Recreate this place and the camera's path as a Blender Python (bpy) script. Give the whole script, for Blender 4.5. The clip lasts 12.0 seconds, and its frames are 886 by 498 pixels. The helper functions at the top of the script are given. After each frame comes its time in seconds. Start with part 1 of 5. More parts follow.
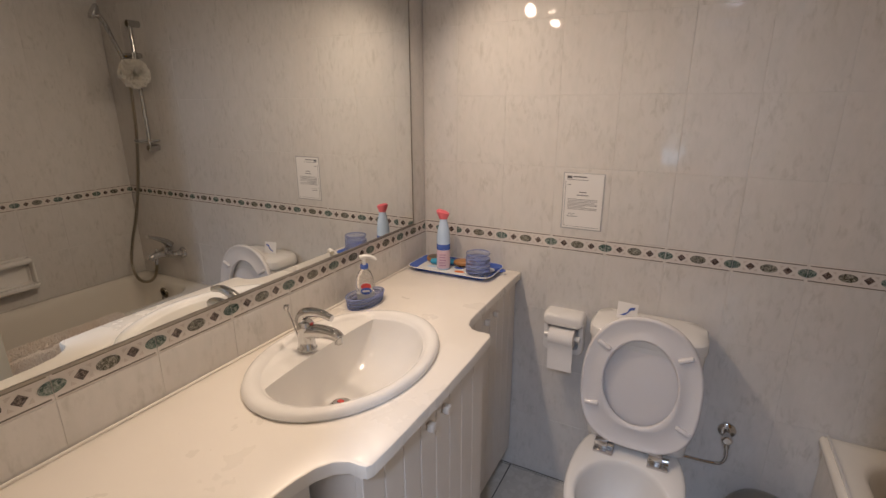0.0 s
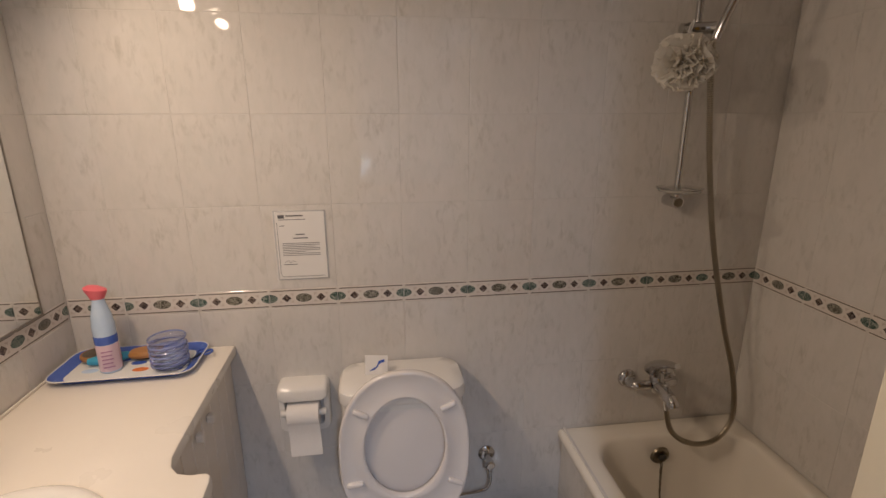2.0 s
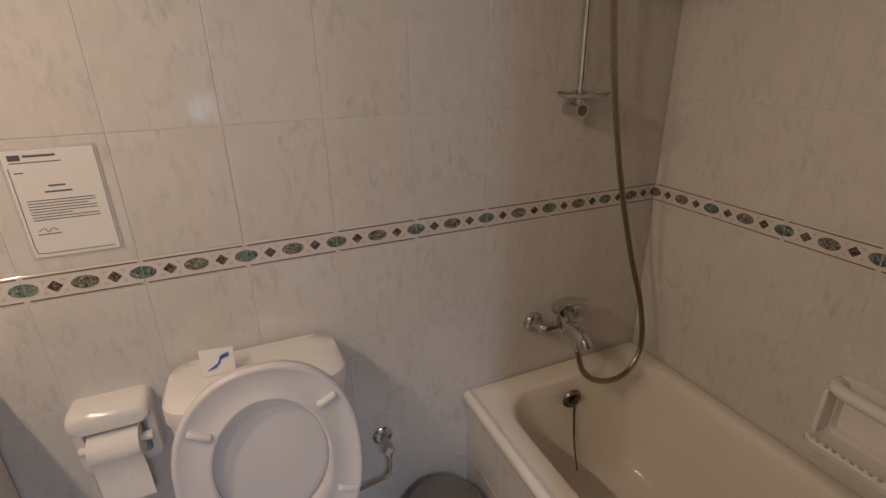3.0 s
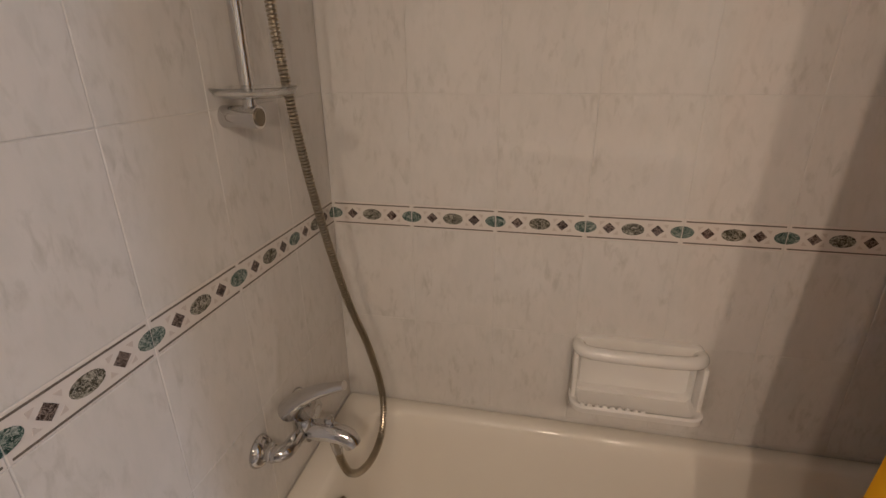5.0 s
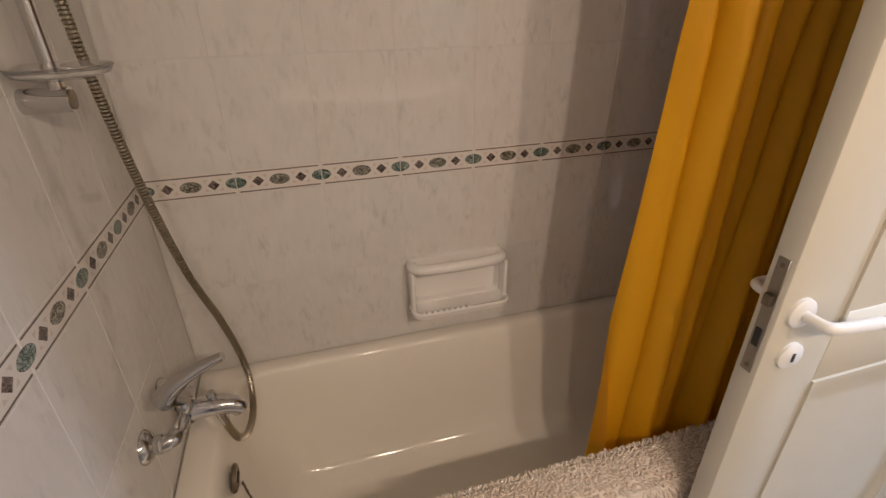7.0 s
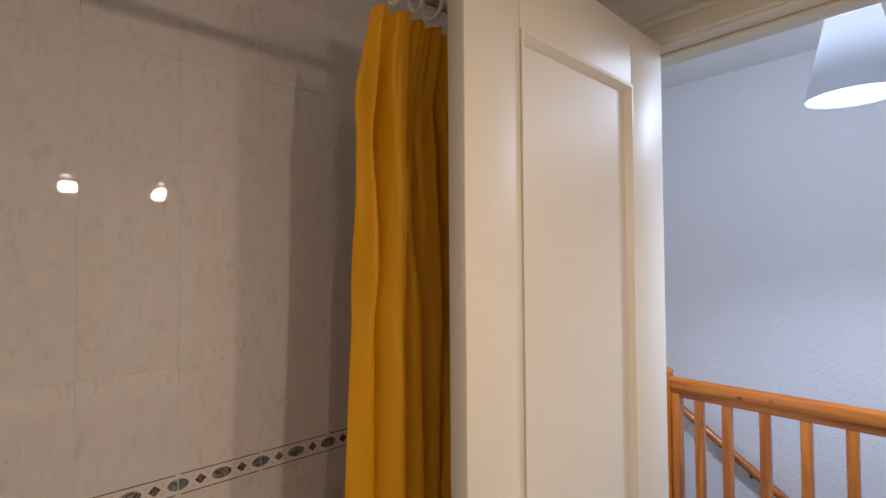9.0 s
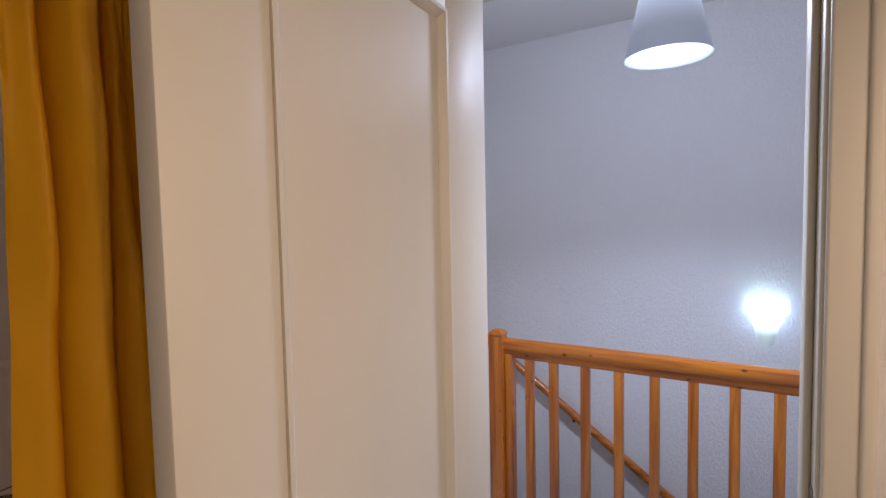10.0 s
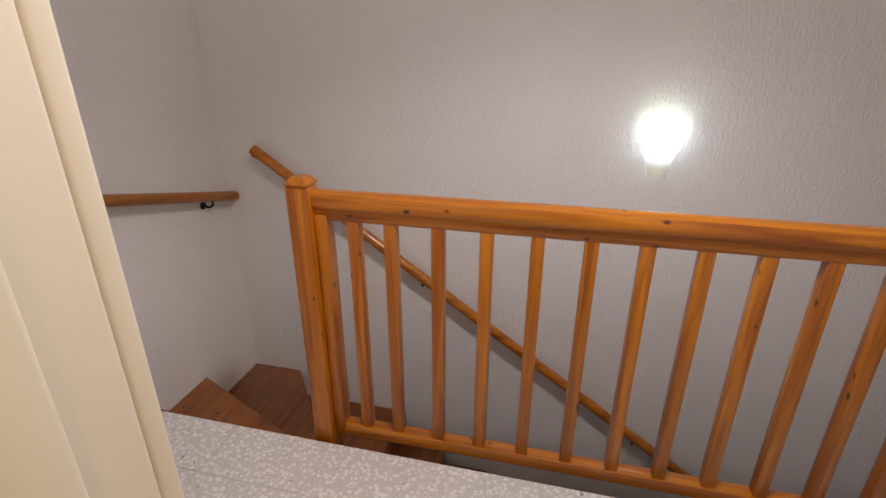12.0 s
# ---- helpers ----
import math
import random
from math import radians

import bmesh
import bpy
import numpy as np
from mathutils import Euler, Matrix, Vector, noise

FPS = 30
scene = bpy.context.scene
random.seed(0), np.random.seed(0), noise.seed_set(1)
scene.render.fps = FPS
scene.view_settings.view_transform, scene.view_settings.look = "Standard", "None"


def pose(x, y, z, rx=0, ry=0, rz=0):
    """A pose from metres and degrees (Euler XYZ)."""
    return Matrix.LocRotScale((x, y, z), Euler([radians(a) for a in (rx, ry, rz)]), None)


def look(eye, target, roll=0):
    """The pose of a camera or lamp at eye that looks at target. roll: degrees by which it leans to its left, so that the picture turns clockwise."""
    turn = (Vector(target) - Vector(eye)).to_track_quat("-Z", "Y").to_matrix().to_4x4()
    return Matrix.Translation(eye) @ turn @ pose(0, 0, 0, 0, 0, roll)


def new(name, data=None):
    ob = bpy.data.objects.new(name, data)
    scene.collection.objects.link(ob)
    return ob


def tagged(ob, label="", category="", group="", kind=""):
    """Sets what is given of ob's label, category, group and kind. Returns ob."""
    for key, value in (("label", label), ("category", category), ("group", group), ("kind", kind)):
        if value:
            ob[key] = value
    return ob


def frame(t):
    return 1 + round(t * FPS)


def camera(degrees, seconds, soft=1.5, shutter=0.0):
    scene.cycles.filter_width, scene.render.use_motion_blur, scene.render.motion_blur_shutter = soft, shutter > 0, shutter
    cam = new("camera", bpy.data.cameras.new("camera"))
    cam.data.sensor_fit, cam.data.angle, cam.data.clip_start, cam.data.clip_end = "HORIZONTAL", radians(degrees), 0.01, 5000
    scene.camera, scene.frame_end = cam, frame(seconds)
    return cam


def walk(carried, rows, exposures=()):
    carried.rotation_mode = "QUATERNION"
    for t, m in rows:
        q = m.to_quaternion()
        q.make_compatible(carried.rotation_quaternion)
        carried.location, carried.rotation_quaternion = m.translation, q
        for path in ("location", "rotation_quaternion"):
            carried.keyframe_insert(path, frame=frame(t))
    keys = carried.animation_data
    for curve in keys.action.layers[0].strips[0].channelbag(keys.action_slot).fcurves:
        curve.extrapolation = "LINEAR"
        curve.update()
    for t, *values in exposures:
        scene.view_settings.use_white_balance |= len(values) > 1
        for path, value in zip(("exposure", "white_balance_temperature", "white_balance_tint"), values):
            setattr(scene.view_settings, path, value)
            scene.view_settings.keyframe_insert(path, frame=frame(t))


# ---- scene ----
cam = camera(84.9, 12.0)
PATH = [
    (0, (1.014, -1.764, 1.567), (0.121, -0.069, 0.994), -0.2),
    (0.5, (0.986, -1.76, 1.619), (0.086, -0.054, 1.09), -0.5),
    (1, (0.905, -1.725, 1.627), (0.342, 0.123, 1.111), -0.2),
    (1.5, (0.886, -1.623, 1.616), (0.786, 0.305, 1.094), -0.3),
    (2, (0.882, -1.409, 1.592), (1.14, 0.502, 1.059), -0.2),
    (2.5, (0.906, -1.247, 1.542), (1.449, 0.59, 0.966), -0.3),
    (2.7, (0.955, -1.182, 1.512), (1.555, 0.61, 0.857), -0.5),
    (4.3, (0.971, -0.664, 1.388), (2.446, 0.353, 0.498), -0.6),
    (4.5, (0.996, -0.609, 1.409), (2.566, 0.291, 0.557), -0.3),
    (5, (1.078, -0.513, 1.419), (2.893, -0.112, 0.681), -0.6),
    (5.5, (1.058, -0.409, 1.39), (2.911, -0.49, 0.643), -0.6),
    (6, (1.055, -0.417, 1.317), (2.772, -0.632, 0.315), -0.9),
    (6.5, (1.004, -0.394, 1.369), (2.635, -0.677, 0.246), -0.3),
    (7, (0.949, -0.373, 1.465), (2.645, -0.86, 0.524), -0.7),
    (7.2, (0.935, -0.367, 1.486), (2.671, -0.964, 0.694), -0.5),
    (7.5, (0.922, -0.377, 1.536), (2.688, -1.106, 0.945), -0.7),
    (7.7, (0.906, -0.384, 1.57), (2.682, -1.18, 1.108), -0.7),
    (9.5, (0.835, -0.596, 1.599), (2.11, -2.134, 1.702), -0.5),
    (10, (0.9, -0.761, 1.603), (1.927, -2.473, 1.49), -1.2),
    (10.5, (0.95, -0.946, 1.538), (1.819, -2.716, 1.206), -0.8),
    (11, (1.055, -1.224, 1.477), (1.784, -3.004, 0.928), -0.7),
    (11.5, (1.083, -1.487, 1.42), (1.74, -3.247, 0.733), -0.6),
    (12, (1.156, -1.688, 1.402), (1.588, -3.489, 0.647), 0.1),
]

# ---- light ----
EXPOSURES = [(0, -0.66, 6200, 5), (1.5, -0.60, 6300, 5), (2.5, -0.78, 6700, 6), (4.5, -0.18, 6200, 5), (6, 0.04, 6300, 5), (7.5, 0.10, 6150, 5), (9.5, -0.36, 6250, 10), (10.5, -0.66, 6900, 14), (11.3, -0.72, 8600, 14), (12, -0.56, 9800, 15)]
walk(cam, [(t, look(eye, target, roll)) for t, eye, target, roll in PATH], EXPOSURES)

world = bpy.data.worlds.new("world")
scene.world = world
world.use_nodes = True
world.node_tree.nodes["Background"].inputs[0].default_value = (0.5, 0.55, 0.65, 1)
world.node_tree.nodes["Background"].inputs[1].default_value = 0.05

WARM = (1.0, 0.74, 0.56)
COOL = (0.66, 0.75, 1.0)


def point_lamp(name, loc, watts, colour, radius):
    d = bpy.data.lights.new(name, "POINT")
    d.energy, d.color, d.shadow_soft_size = watts, colour, radius
    ob = new(name, d)
    ob.location = loc
    return ob


def spot_lamp(name, loc, target, watts, colour, radius, cone, blend):
    d = bpy.data.lights.new(name, "SPOT")
    d.energy, d.color, d.shadow_soft_size, d.spot_size, d.spot_blend = watts, colour, radius, radians(cone), blend
    ob = new(name, d)
    ob.matrix_world = look(loc, target)
    return ob


# ---- materials ----
def mat(name, colour, rough=0.5, metal=0.0, spec=0.5, coat=0.0):
    m = bpy.data.materials.new(name)
    m.use_nodes = True
    b = m.node_tree.nodes["Principled BSDF"]
    b.inputs["Base Color"].default_value = (*colour, 1)
    b.inputs["Roughness"].default_value = rough
    b.inputs["Metallic"].default_value = metal
    b.inputs["Specular IOR Level"].default_value = spec
    b.inputs["Coat Weight"].default_value = coat
    return m


def node(m, kind, **kw):
    n = m.node_tree.nodes.new(kind)
    for k, v in kw.items():
        if k in n.inputs:
            n.inputs[k].default_value = v
    return n


def link(m, a, b):
    m.node_tree.links.new(a, b)


def bsdf(m):
    return m.node_tree.nodes["Principled BSDF"]


def coords(m, scale=(1, 1, 1), rand=False, space="Object", rot=(0, 0, 0)):
    t = node(m, "ShaderNodeTexCoord")
    mp = node(m, "ShaderNodeMapping")
    mp.inputs["Scale"].default_value = scale
    mp.inputs["Rotation"].default_value = rot
    out = t.outputs[space]
    if rand:
        oi = node(m, "ShaderNodeObjectInfo")
        mul = node(m, "ShaderNodeVectorMath")
        mul.operation = "MULTIPLY"
        mul.inputs[1].default_value = (17.0, 31.0, 23.0)
        link(m, oi.outputs["Random"], mul.inputs[0])
        add = node(m, "ShaderNodeVectorMath")
        link(m, out, add.inputs[0])
        link(m, mul.outputs[0], add.inputs[1])
        out = add.outputs[0]
    link(m, out, mp.inputs["Vector"])
    return mp.outputs[0]


def noise_tex(m, vec, scale, detail=3.0, rough=0.5, dist=0.0):
    n = node(m, "ShaderNodeTexNoise", Scale=scale, Detail=detail, Roughness=rough, Distortion=dist)
    link(m, vec, n.inputs["Vector"])
    return n.outputs["Fac"]


def ramp(m, fac, stops):
    r = node(m, "ShaderNodeValToRGB")
    e = r.color_ramp.elements
    while len(e) < len(stops):
        e.new(0.5)
    for el, (p, c) in zip(e, stops):
        el.position, el.color = p, (*c, 1) if len(c) == 3 else c
    link(m, fac, r.inputs[0])
    return r.outputs[0]


def mix(m, fac, a, b, mode="MIX"):
    n = node(m, "ShaderNodeMix")
    n.data_type, n.blend_type = "RGBA", mode
    if isinstance(fac, float):
        n.inputs[0].default_value = fac
    else:
        link(m, fac, n.inputs[0])
    for s, v in ((6, a), (7, b)):
        if isinstance(v, tuple):
            n.inputs[s].default_value = (*v, 1)
        else:
            link(m, v, n.inputs[s])
    return n.outputs[2]


def bump(m, height, strength=0.2, distance=0.01):
    b = node(m, "ShaderNodeBump", Strength=strength, Distance=distance)
    link(m, height, b.inputs["Height"])
    link(m, b.outputs[0], bsdf(m).inputs["Normal"])


def colour_to(m, out):
    link(m, out, bsdf(m).inputs["Base Color"])


def rough_to(m, fac, lo, hi):
    r = node(m, "ShaderNodeMapRange")
    r.inputs["To Min"].default_value, r.inputs["To Max"].default_value = lo, hi
    link(m, fac, r.inputs["Value"])
    link(m, r.outputs[0], bsdf(m).inputs["Roughness"])


def grainy(name, a, b, rough, scale=8.0, metal=0.0, bumps=0.05, fine=90.0, space="Object", spec=0.5):
    """A painted or moulded surface: a slow stain and a fine grain."""
    m = mat(name, a, rough, metal, spec)
    v = coords(m, space=space)
    slow = noise_tex(m, v, scale, 4.0, 0.6)
    grain = noise_tex(m, v, fine, 2.0)
    colour_to(m, mix(m, slow, a, b))
    rough_to(m, slow, max(0.02, rough * 0.8), min(1.0, rough * 1.25))
    bump(m, grain, bumps, 0.002)
    return m


def tile_material(name, base, mark, warm, rough):
    m = mat(name, base, rough)
    v = coords(m, (1, 1, 1), rand=True)
    streak = coords(m, (1.0, 0.38, 1), rand=True, rot=(0, 0, 0.35))
    f1 = noise_tex(m, streak, 62.0, 4.0, 0.6, 0.4)
    f2 = noise_tex(m, v, 9.0, 3.0, 0.5)
    marks = ramp(m, f1, [(0.50, (0, 0, 0)), (0.74, (1, 1, 1))])
    gate = ramp(m, f2, [(0.40, (0.1, 0.1, 0.1)), (0.62, (1, 1, 1))])
    amount = mix(m, 1.0, marks, gate, "MULTIPLY")
    patch = ramp(m, noise_tex(m, streak, 34.0, 5.0, 0.65, 0.3), [(0.42, (0, 0, 0)), (0.66, (1, 1, 1))])
    toned = mix(m, patch, mix(m, noise_tex(m, v, 14.0, 2.0), base, warm), tuple(0.68 * a + 0.32 * b for a, b in zip(base, mark)))
    colour_to(m, mix(m, amount, toned, mark))
    rough_to(m, noise_tex(m, v, 30.0, 3.0), rough * 0.6, rough * 1.6)
    bump(m, noise_tex(m, v, 11.0, 1.0), 0.10, 0.006)
    return m


def wood_material(name, light, dark, rough, axis=2):
    """Pine with long grain along one axis and a few knots."""
    m = mat(name, light, rough, coat=0.25)
    bsdf(m).inputs["Coat Roughness"].default_value = 0.15
    sc = [34.0, 34.0, 34.0]
    sc[axis] = 1.6
    v = coords(m, tuple(sc), rand=True)
    rings = noise_tex(m, v, 1.0, 5.0, 0.6, 0.8)
    sc2 = [15.0, 15.0, 15.0]
    sc2[axis] = 8.0
    k = node(m, "ShaderNodeTexVoronoi", Scale=1.0)
    link(m, coords(m, tuple(sc2), rand=True), k.inputs["Vector"])
    knots = ramp(m, k.outputs["Distance"], [(0.075, (1, 1, 1)), (0.11, (0, 0, 0))])
    oi = node(m, "ShaderNodeObjectInfo")
    body = mix(m, ramp(m, rings, [(0.35, (0, 0, 0)), (0.66, (1, 1, 1))]), light, dark)
    tint = mix(m, oi.outputs["Random"], (1, 1, 1), (0.62, 0.52, 0.42))
    body = mix(m, 0.55, body, mix(m, 1.0, body, tint, "MULTIPLY"))
    colour_to(m, mix(m, knots, body, (dark[0] * 0.22, dark[1] * 0.2, dark[2] * 0.2)))
    rough_to(m, rings, rough * 0.75, rough * 1.3)
    bump(m, rings, 0.08, 0.002)
    return m


TILE = tile_material("glazed_wall_tile", (0.70, 0.68, 0.65), (0.53, 0.51, 0.47), (0.66, 0.62, 0.585), 0.013)
FLOOR_TILE = tile_material("glazed_floor_tile", (0.62, 0.58, 0.52), (0.52, 0.47, 0.41), (0.57, 0.53, 0.47), 0.25)
GROUT = grainy("grout", (0.68, 0.66, 0.63), (0.58, 0.555, 0.52), 0.6, 12.0)
FLOOR_GROUT = grainy("floor_grout", (0.09, 0.075, 0.06), (0.05, 0.045, 0.04), 0.85, 20.0)
BORDER_BASE = grainy("border_glaze", (0.74, 0.70, 0.66), (0.68, 0.62, 0.57), 0.10, 60.0)
BORDER_LINE = grainy("border_line", (0.10, 0.085, 0.07), (0.22, 0.19, 0.16), 0.2, 120.0)
BORDER_PINK = grainy("border_triangle", (0.56, 0.49, 0.45), (0.63, 0.57, 0.52), 0.12, 160.0)


def marble(name, a, b, c):
    m = mat(name, a, 0.12)
    v = coords(m, (1, 1, 1), rand=True)
    f = noise_tex(m, v, 95.0, 4.0, 0.62, 1.6)
    vein = ramp(m, noise_tex(m, v, 70.0, 3.0, 0.6, 2.2), [(0.46, (0, 0, 0)), (0.50, (1, 1, 1)), (0.54, (0, 0, 0))])
    colour_to(m, mix(m, vein, ramp(m, f, [(0.36, a), (0.52, b), (0.68, c)]), c))
    return m


BORDER_GREEN = marble("border_green_marble", (0.02, 0.045, 0.038), (0.060, 0.108, 0.092), (0.40, 0.43, 0.39))
BORDER_DARK = marble("border_dark_marble", (0.022, 0.022, 0.016), (0.085, 0.080, 0.058), (0.46, 0.44, 0.38))
BORDER_DIAMOND = marble("border_diamond", (0.022, 0.014, 0.013), (0.055, 0.038, 0.034), (0.32, 0.26, 0.23))
CERAMIC = grainy("white_ceramic", (0.80, 0.78, 0.75), (0.77, 0.745, 0.71), 0.08, 5.0, bumps=0.0)
ENAMEL = grainy("cream_enamel", (0.83, 0.79, 0.71), (0.79, 0.74, 0.66), 0.10, 4.0, bumps=0.0)
SEAT = grainy("seat_plastic", (0.76, 0.73, 0.72), (0.72, 0.69, 0.68), 0.16, 6.0, bumps=0.0)
COUNTER = grainy("cream_laminate", (0.82, 0.77, 0.70), (0.79, 0.735, 0.66), 0.28, 7.0, bumps=0.03)
CABINET = grainy("cream_cabinet_paint", (0.76, 0.70, 0.63), (0.70, 0.64, 0.57), 0.38, 9.0, bumps=0.05)
CHROME = mat("chrome", (0.62, 0.61, 0.60), 0.09, 1.0)
STEEL = grainy("brushed_steel", (0.40, 0.37, 0.33), (0.30, 0.28, 0.25), 0.32, 40.0, metal=1.0, bumps=0.05)
DULL = grainy("tarnished_metal", (0.30, 0.26, 0.20), (0.18, 0.15, 0.11), 0.35, 60.0, metal=1.0)
HOSE = grainy("hose_metal", (0.54, 0.49, 0.39), (0.42, 0.37, 0.29), 0.30, 60.0, metal=1.0)
MIRROR = mat("mirror", (0.86, 0.87, 0.85), 0.0, 1.0)
PAPER = grainy("paper", (0.80, 0.78, 0.76), (0.77, 0.75, 0.72), 0.45, 10.0)
TISSUE = grainy("tissue", (0.82, 0.79, 0.76), (0.76, 0.73, 0.70), 0.9, 30.0, bumps=0.3, fine=220.0)
INK = mat("ink", (0.10, 0.10, 0.11), 0.6)
BLACK = mat("black_plastic", (0.012, 0.012, 0.012), 0.4)
DOOR_PAINT = grainy("door_paint", (0.62, 0.585, 0.49), (0.58, 0.54, 0.44), 0.5, 5.0, bumps=0.06, fine=60.0)
PLASTER = mat("white_plaster", (0.74, 0.73, 0.72), 0.9, 0.0, 0.25)
CEILING = grainy("ceiling_paint", (0.80, 0.79, 0.77), (0.77, 0.76, 0.74), 0.8, 4.0)
v = coords(PLASTER)
vz = coords(PLASTER, (1.0, 1.0, 0.45))
pl = noise_tex(PLASTER, vz, 105.0, 3.0, 0.55, 0.6)
bump(PLASTER, ramp(PLASTER, pl, [(0.42, (0, 0, 0)), (0.62, (1, 1, 1))]), 0.7, 0.003)
colour_to(PLASTER, mix(PLASTER, noise_tex(PLASTER, v, 2.2, 4.0), (0.84, 0.83, 0.815), (0.79, 0.775, 0.76)))
PINE = wood_material("varnished_pine", (0.62, 0.205, 0.018), (0.30, 0.07, 0.007), 0.28, 2)
PINE_X = wood_material("varnished_pine_rail", (0.62, 0.205, 0.018), (0.30, 0.07, 0.007), 0.28, 0)
PINE_Y = wood_material("varnished_pine_side_rail", (0.50, 0.18, 0.026), (0.28, 0.085, 0.014), 0.3, 1)
STAIR = wood_material("stained_stair_pine", (0.36, 0.11, 0.020), (0.20, 0.052, 0.010), 0.3, 1)


def terrazzo():
    m = mat("terrazzo", (0.6, 0.58, 0.55), 0.28)
    v = coords(m, rand=True)
    k = node(m, "ShaderNodeTexVoronoi", Scale=52.0)
    link(m, v, k.inputs["Vector"])
    k2 = node(m, "ShaderNodeTexVoronoi", Scale=150.0)
    link(m, v, k2.inputs["Vector"])
    edge = ramp(m, k.outputs["Distance"], [(0.30, (1, 1, 1)), (0.48, (0, 0, 0))])
    chips = mix(m, noise_tex(m, v, 60.0), (0.86, 0.84, 0.81), (0.70, 0.68, 0.65))
    small = mix(m, ramp(m, k2.outputs["Distance"], [(0.25, (1, 1, 1)), (0.45, (0, 0, 0))]), (0.57, 0.55, 0.52), (0.73, 0.71, 0.68))
    col = mix(m, edge, small, chips)
    dark = ramp(m, noise_tex(m, v, 34.0, 2.0), [(0.70, (0, 0, 0)), (0.76, (1, 1, 1))])
    colour_to(m, mix(m, dark, col, (0.22, 0.20, 0.18)))
    bump(m, k.outputs["Distance"], 0.03, 0.002)
    return m


TERRAZZO = terrazzo()


def fabric(name, a, b, weave, rough=0.75, sheer=0.0):
    m = mat(name, a, rough)
    v = coords(m)
    colour_to(m, mix(m, noise_tex(m, v, 6.0, 4.0), a, b))
    bump(m, noise_tex(m, v, weave, 2.0), 0.12, 0.002)
    bsdf(m).inputs["Sheen Weight"].default_value = 0.25
    return m


def curtain_material():
    m = fabric("yellow_curtain_cloth", (0.99, 0.605, 0.016), (0.98, 0.56, 0.012), 220.0, 0.5)
    bsdf(m).inputs["Sheen Weight"].default_value = 0.0
    tr = node(m, "ShaderNodeBsdfTranslucent")
    tr.inputs["Color"].default_value = (0.93, 0.56, 0.015, 1)
    mx = node(m, "ShaderNodeMixShader")
    mx.inputs[0].default_value = 0.14
    out = m.node_tree.nodes["Material Output"]
    link(m, bsdf(m).outputs[0], mx.inputs[1])
    link(m, tr.outputs[0], mx.inputs[2])
    link(m, mx.outputs[0], out.inputs["Surface"])
    return m


CURTAIN = curtain_material()
RUG = mat("chenille", (0.66, 0.58, 0.51), 0.95)
v = coords(RUG)
gi = node(RUG, "ShaderNodeNewGeometry")
tone = mix(RUG, gi.outputs["Random Per Island"], (0.90, 0.84, 0.78), (0.78, 0.69, 0.61))
colour_to(RUG, mix(RUG, ramp(RUG, noise_tex(RUG, v, 7.0, 3.0), [(0.50, (0, 0, 0)), (0.75, (1, 1, 1))]), tone, (0.76, 0.66, 0.57)))
bump(RUG, noise_tex(RUG, v, 400.0, 2.0), 0.4, 0.002)
PUFF = mat("nylon_net", (0.90, 0.88, 0.83), 0.8)
pt = node(PUFF, "ShaderNodeBsdfTranslucent", Color=(0.92, 0.89, 0.84, 1))
pm = node(PUFF, "ShaderNodeMixShader", Fac=0.5)
link(PUFF, bsdf(PUFF).outputs[0], pm.inputs[1])
link(PUFF, pt.outputs[0], pm.inputs[2])
link(PUFF, pm.outputs[0], PUFF.node_tree.nodes["Material Output"].inputs["Surface"])


def clear(name, colour, rough=0.05, trans=1.0, ior=1.45):
    m = mat(name, colour, rough)
    bsdf(m).inputs["Transmission Weight"].default_value = trans
    bsdf(m).inputs["IOR"].default_value = ior
    return m


BLUE_CLEAR = clear("blue_plastic", (0.80, 0.85, 1.0), 0.05, 0.92)
BLUE_RIB = clear("blue_plastic_rib", (0.52, 0.61, 1.0), 0.08, 0.70)
CLEAR = clear("clear_plastic", (0.96, 0.96, 0.95), 0.08, 0.93)
BLUE = grainy("blue_print", (0.05, 0.10, 0.42), (0.09, 0.17, 0.55), 0.25, 40.0)
PALE = grainy("pale_print", (0.78, 0.78, 0.72), (0.72, 0.74, 0.78), 0.25, 30.0)
RED = mat("red_print", (0.62, 0.06, 0.05), 0.3)
PINK = mat("coral_plastic", (0.80, 0.16, 0.20), 0.35)
ORANGE = mat("orange_print", (0.72, 0.20, 0.05), 0.3)
SKY_BLUE = grainy("sky_blue_print", (0.42, 0.58, 0.80), (0.62, 0.72, 0.86), 0.22, 20.0)
TEAL = mat("teal_plastic", (0.06, 0.36, 0.55), 0.3)
WOODEN = grainy("brush_wood", (0.45, 0.22, 0.07), (0.36, 0.16, 0.05), 0.4, 40.0)
WHITE_PLASTIC = grainy("white_plastic", (0.80, 0.79, 0.77), (0.76, 0.75, 0.72), 0.3, 10.0)
OLD_IRON = mat("dark_bracket_metal", (0.05, 0.045, 0.04), 0.4, 0.8)


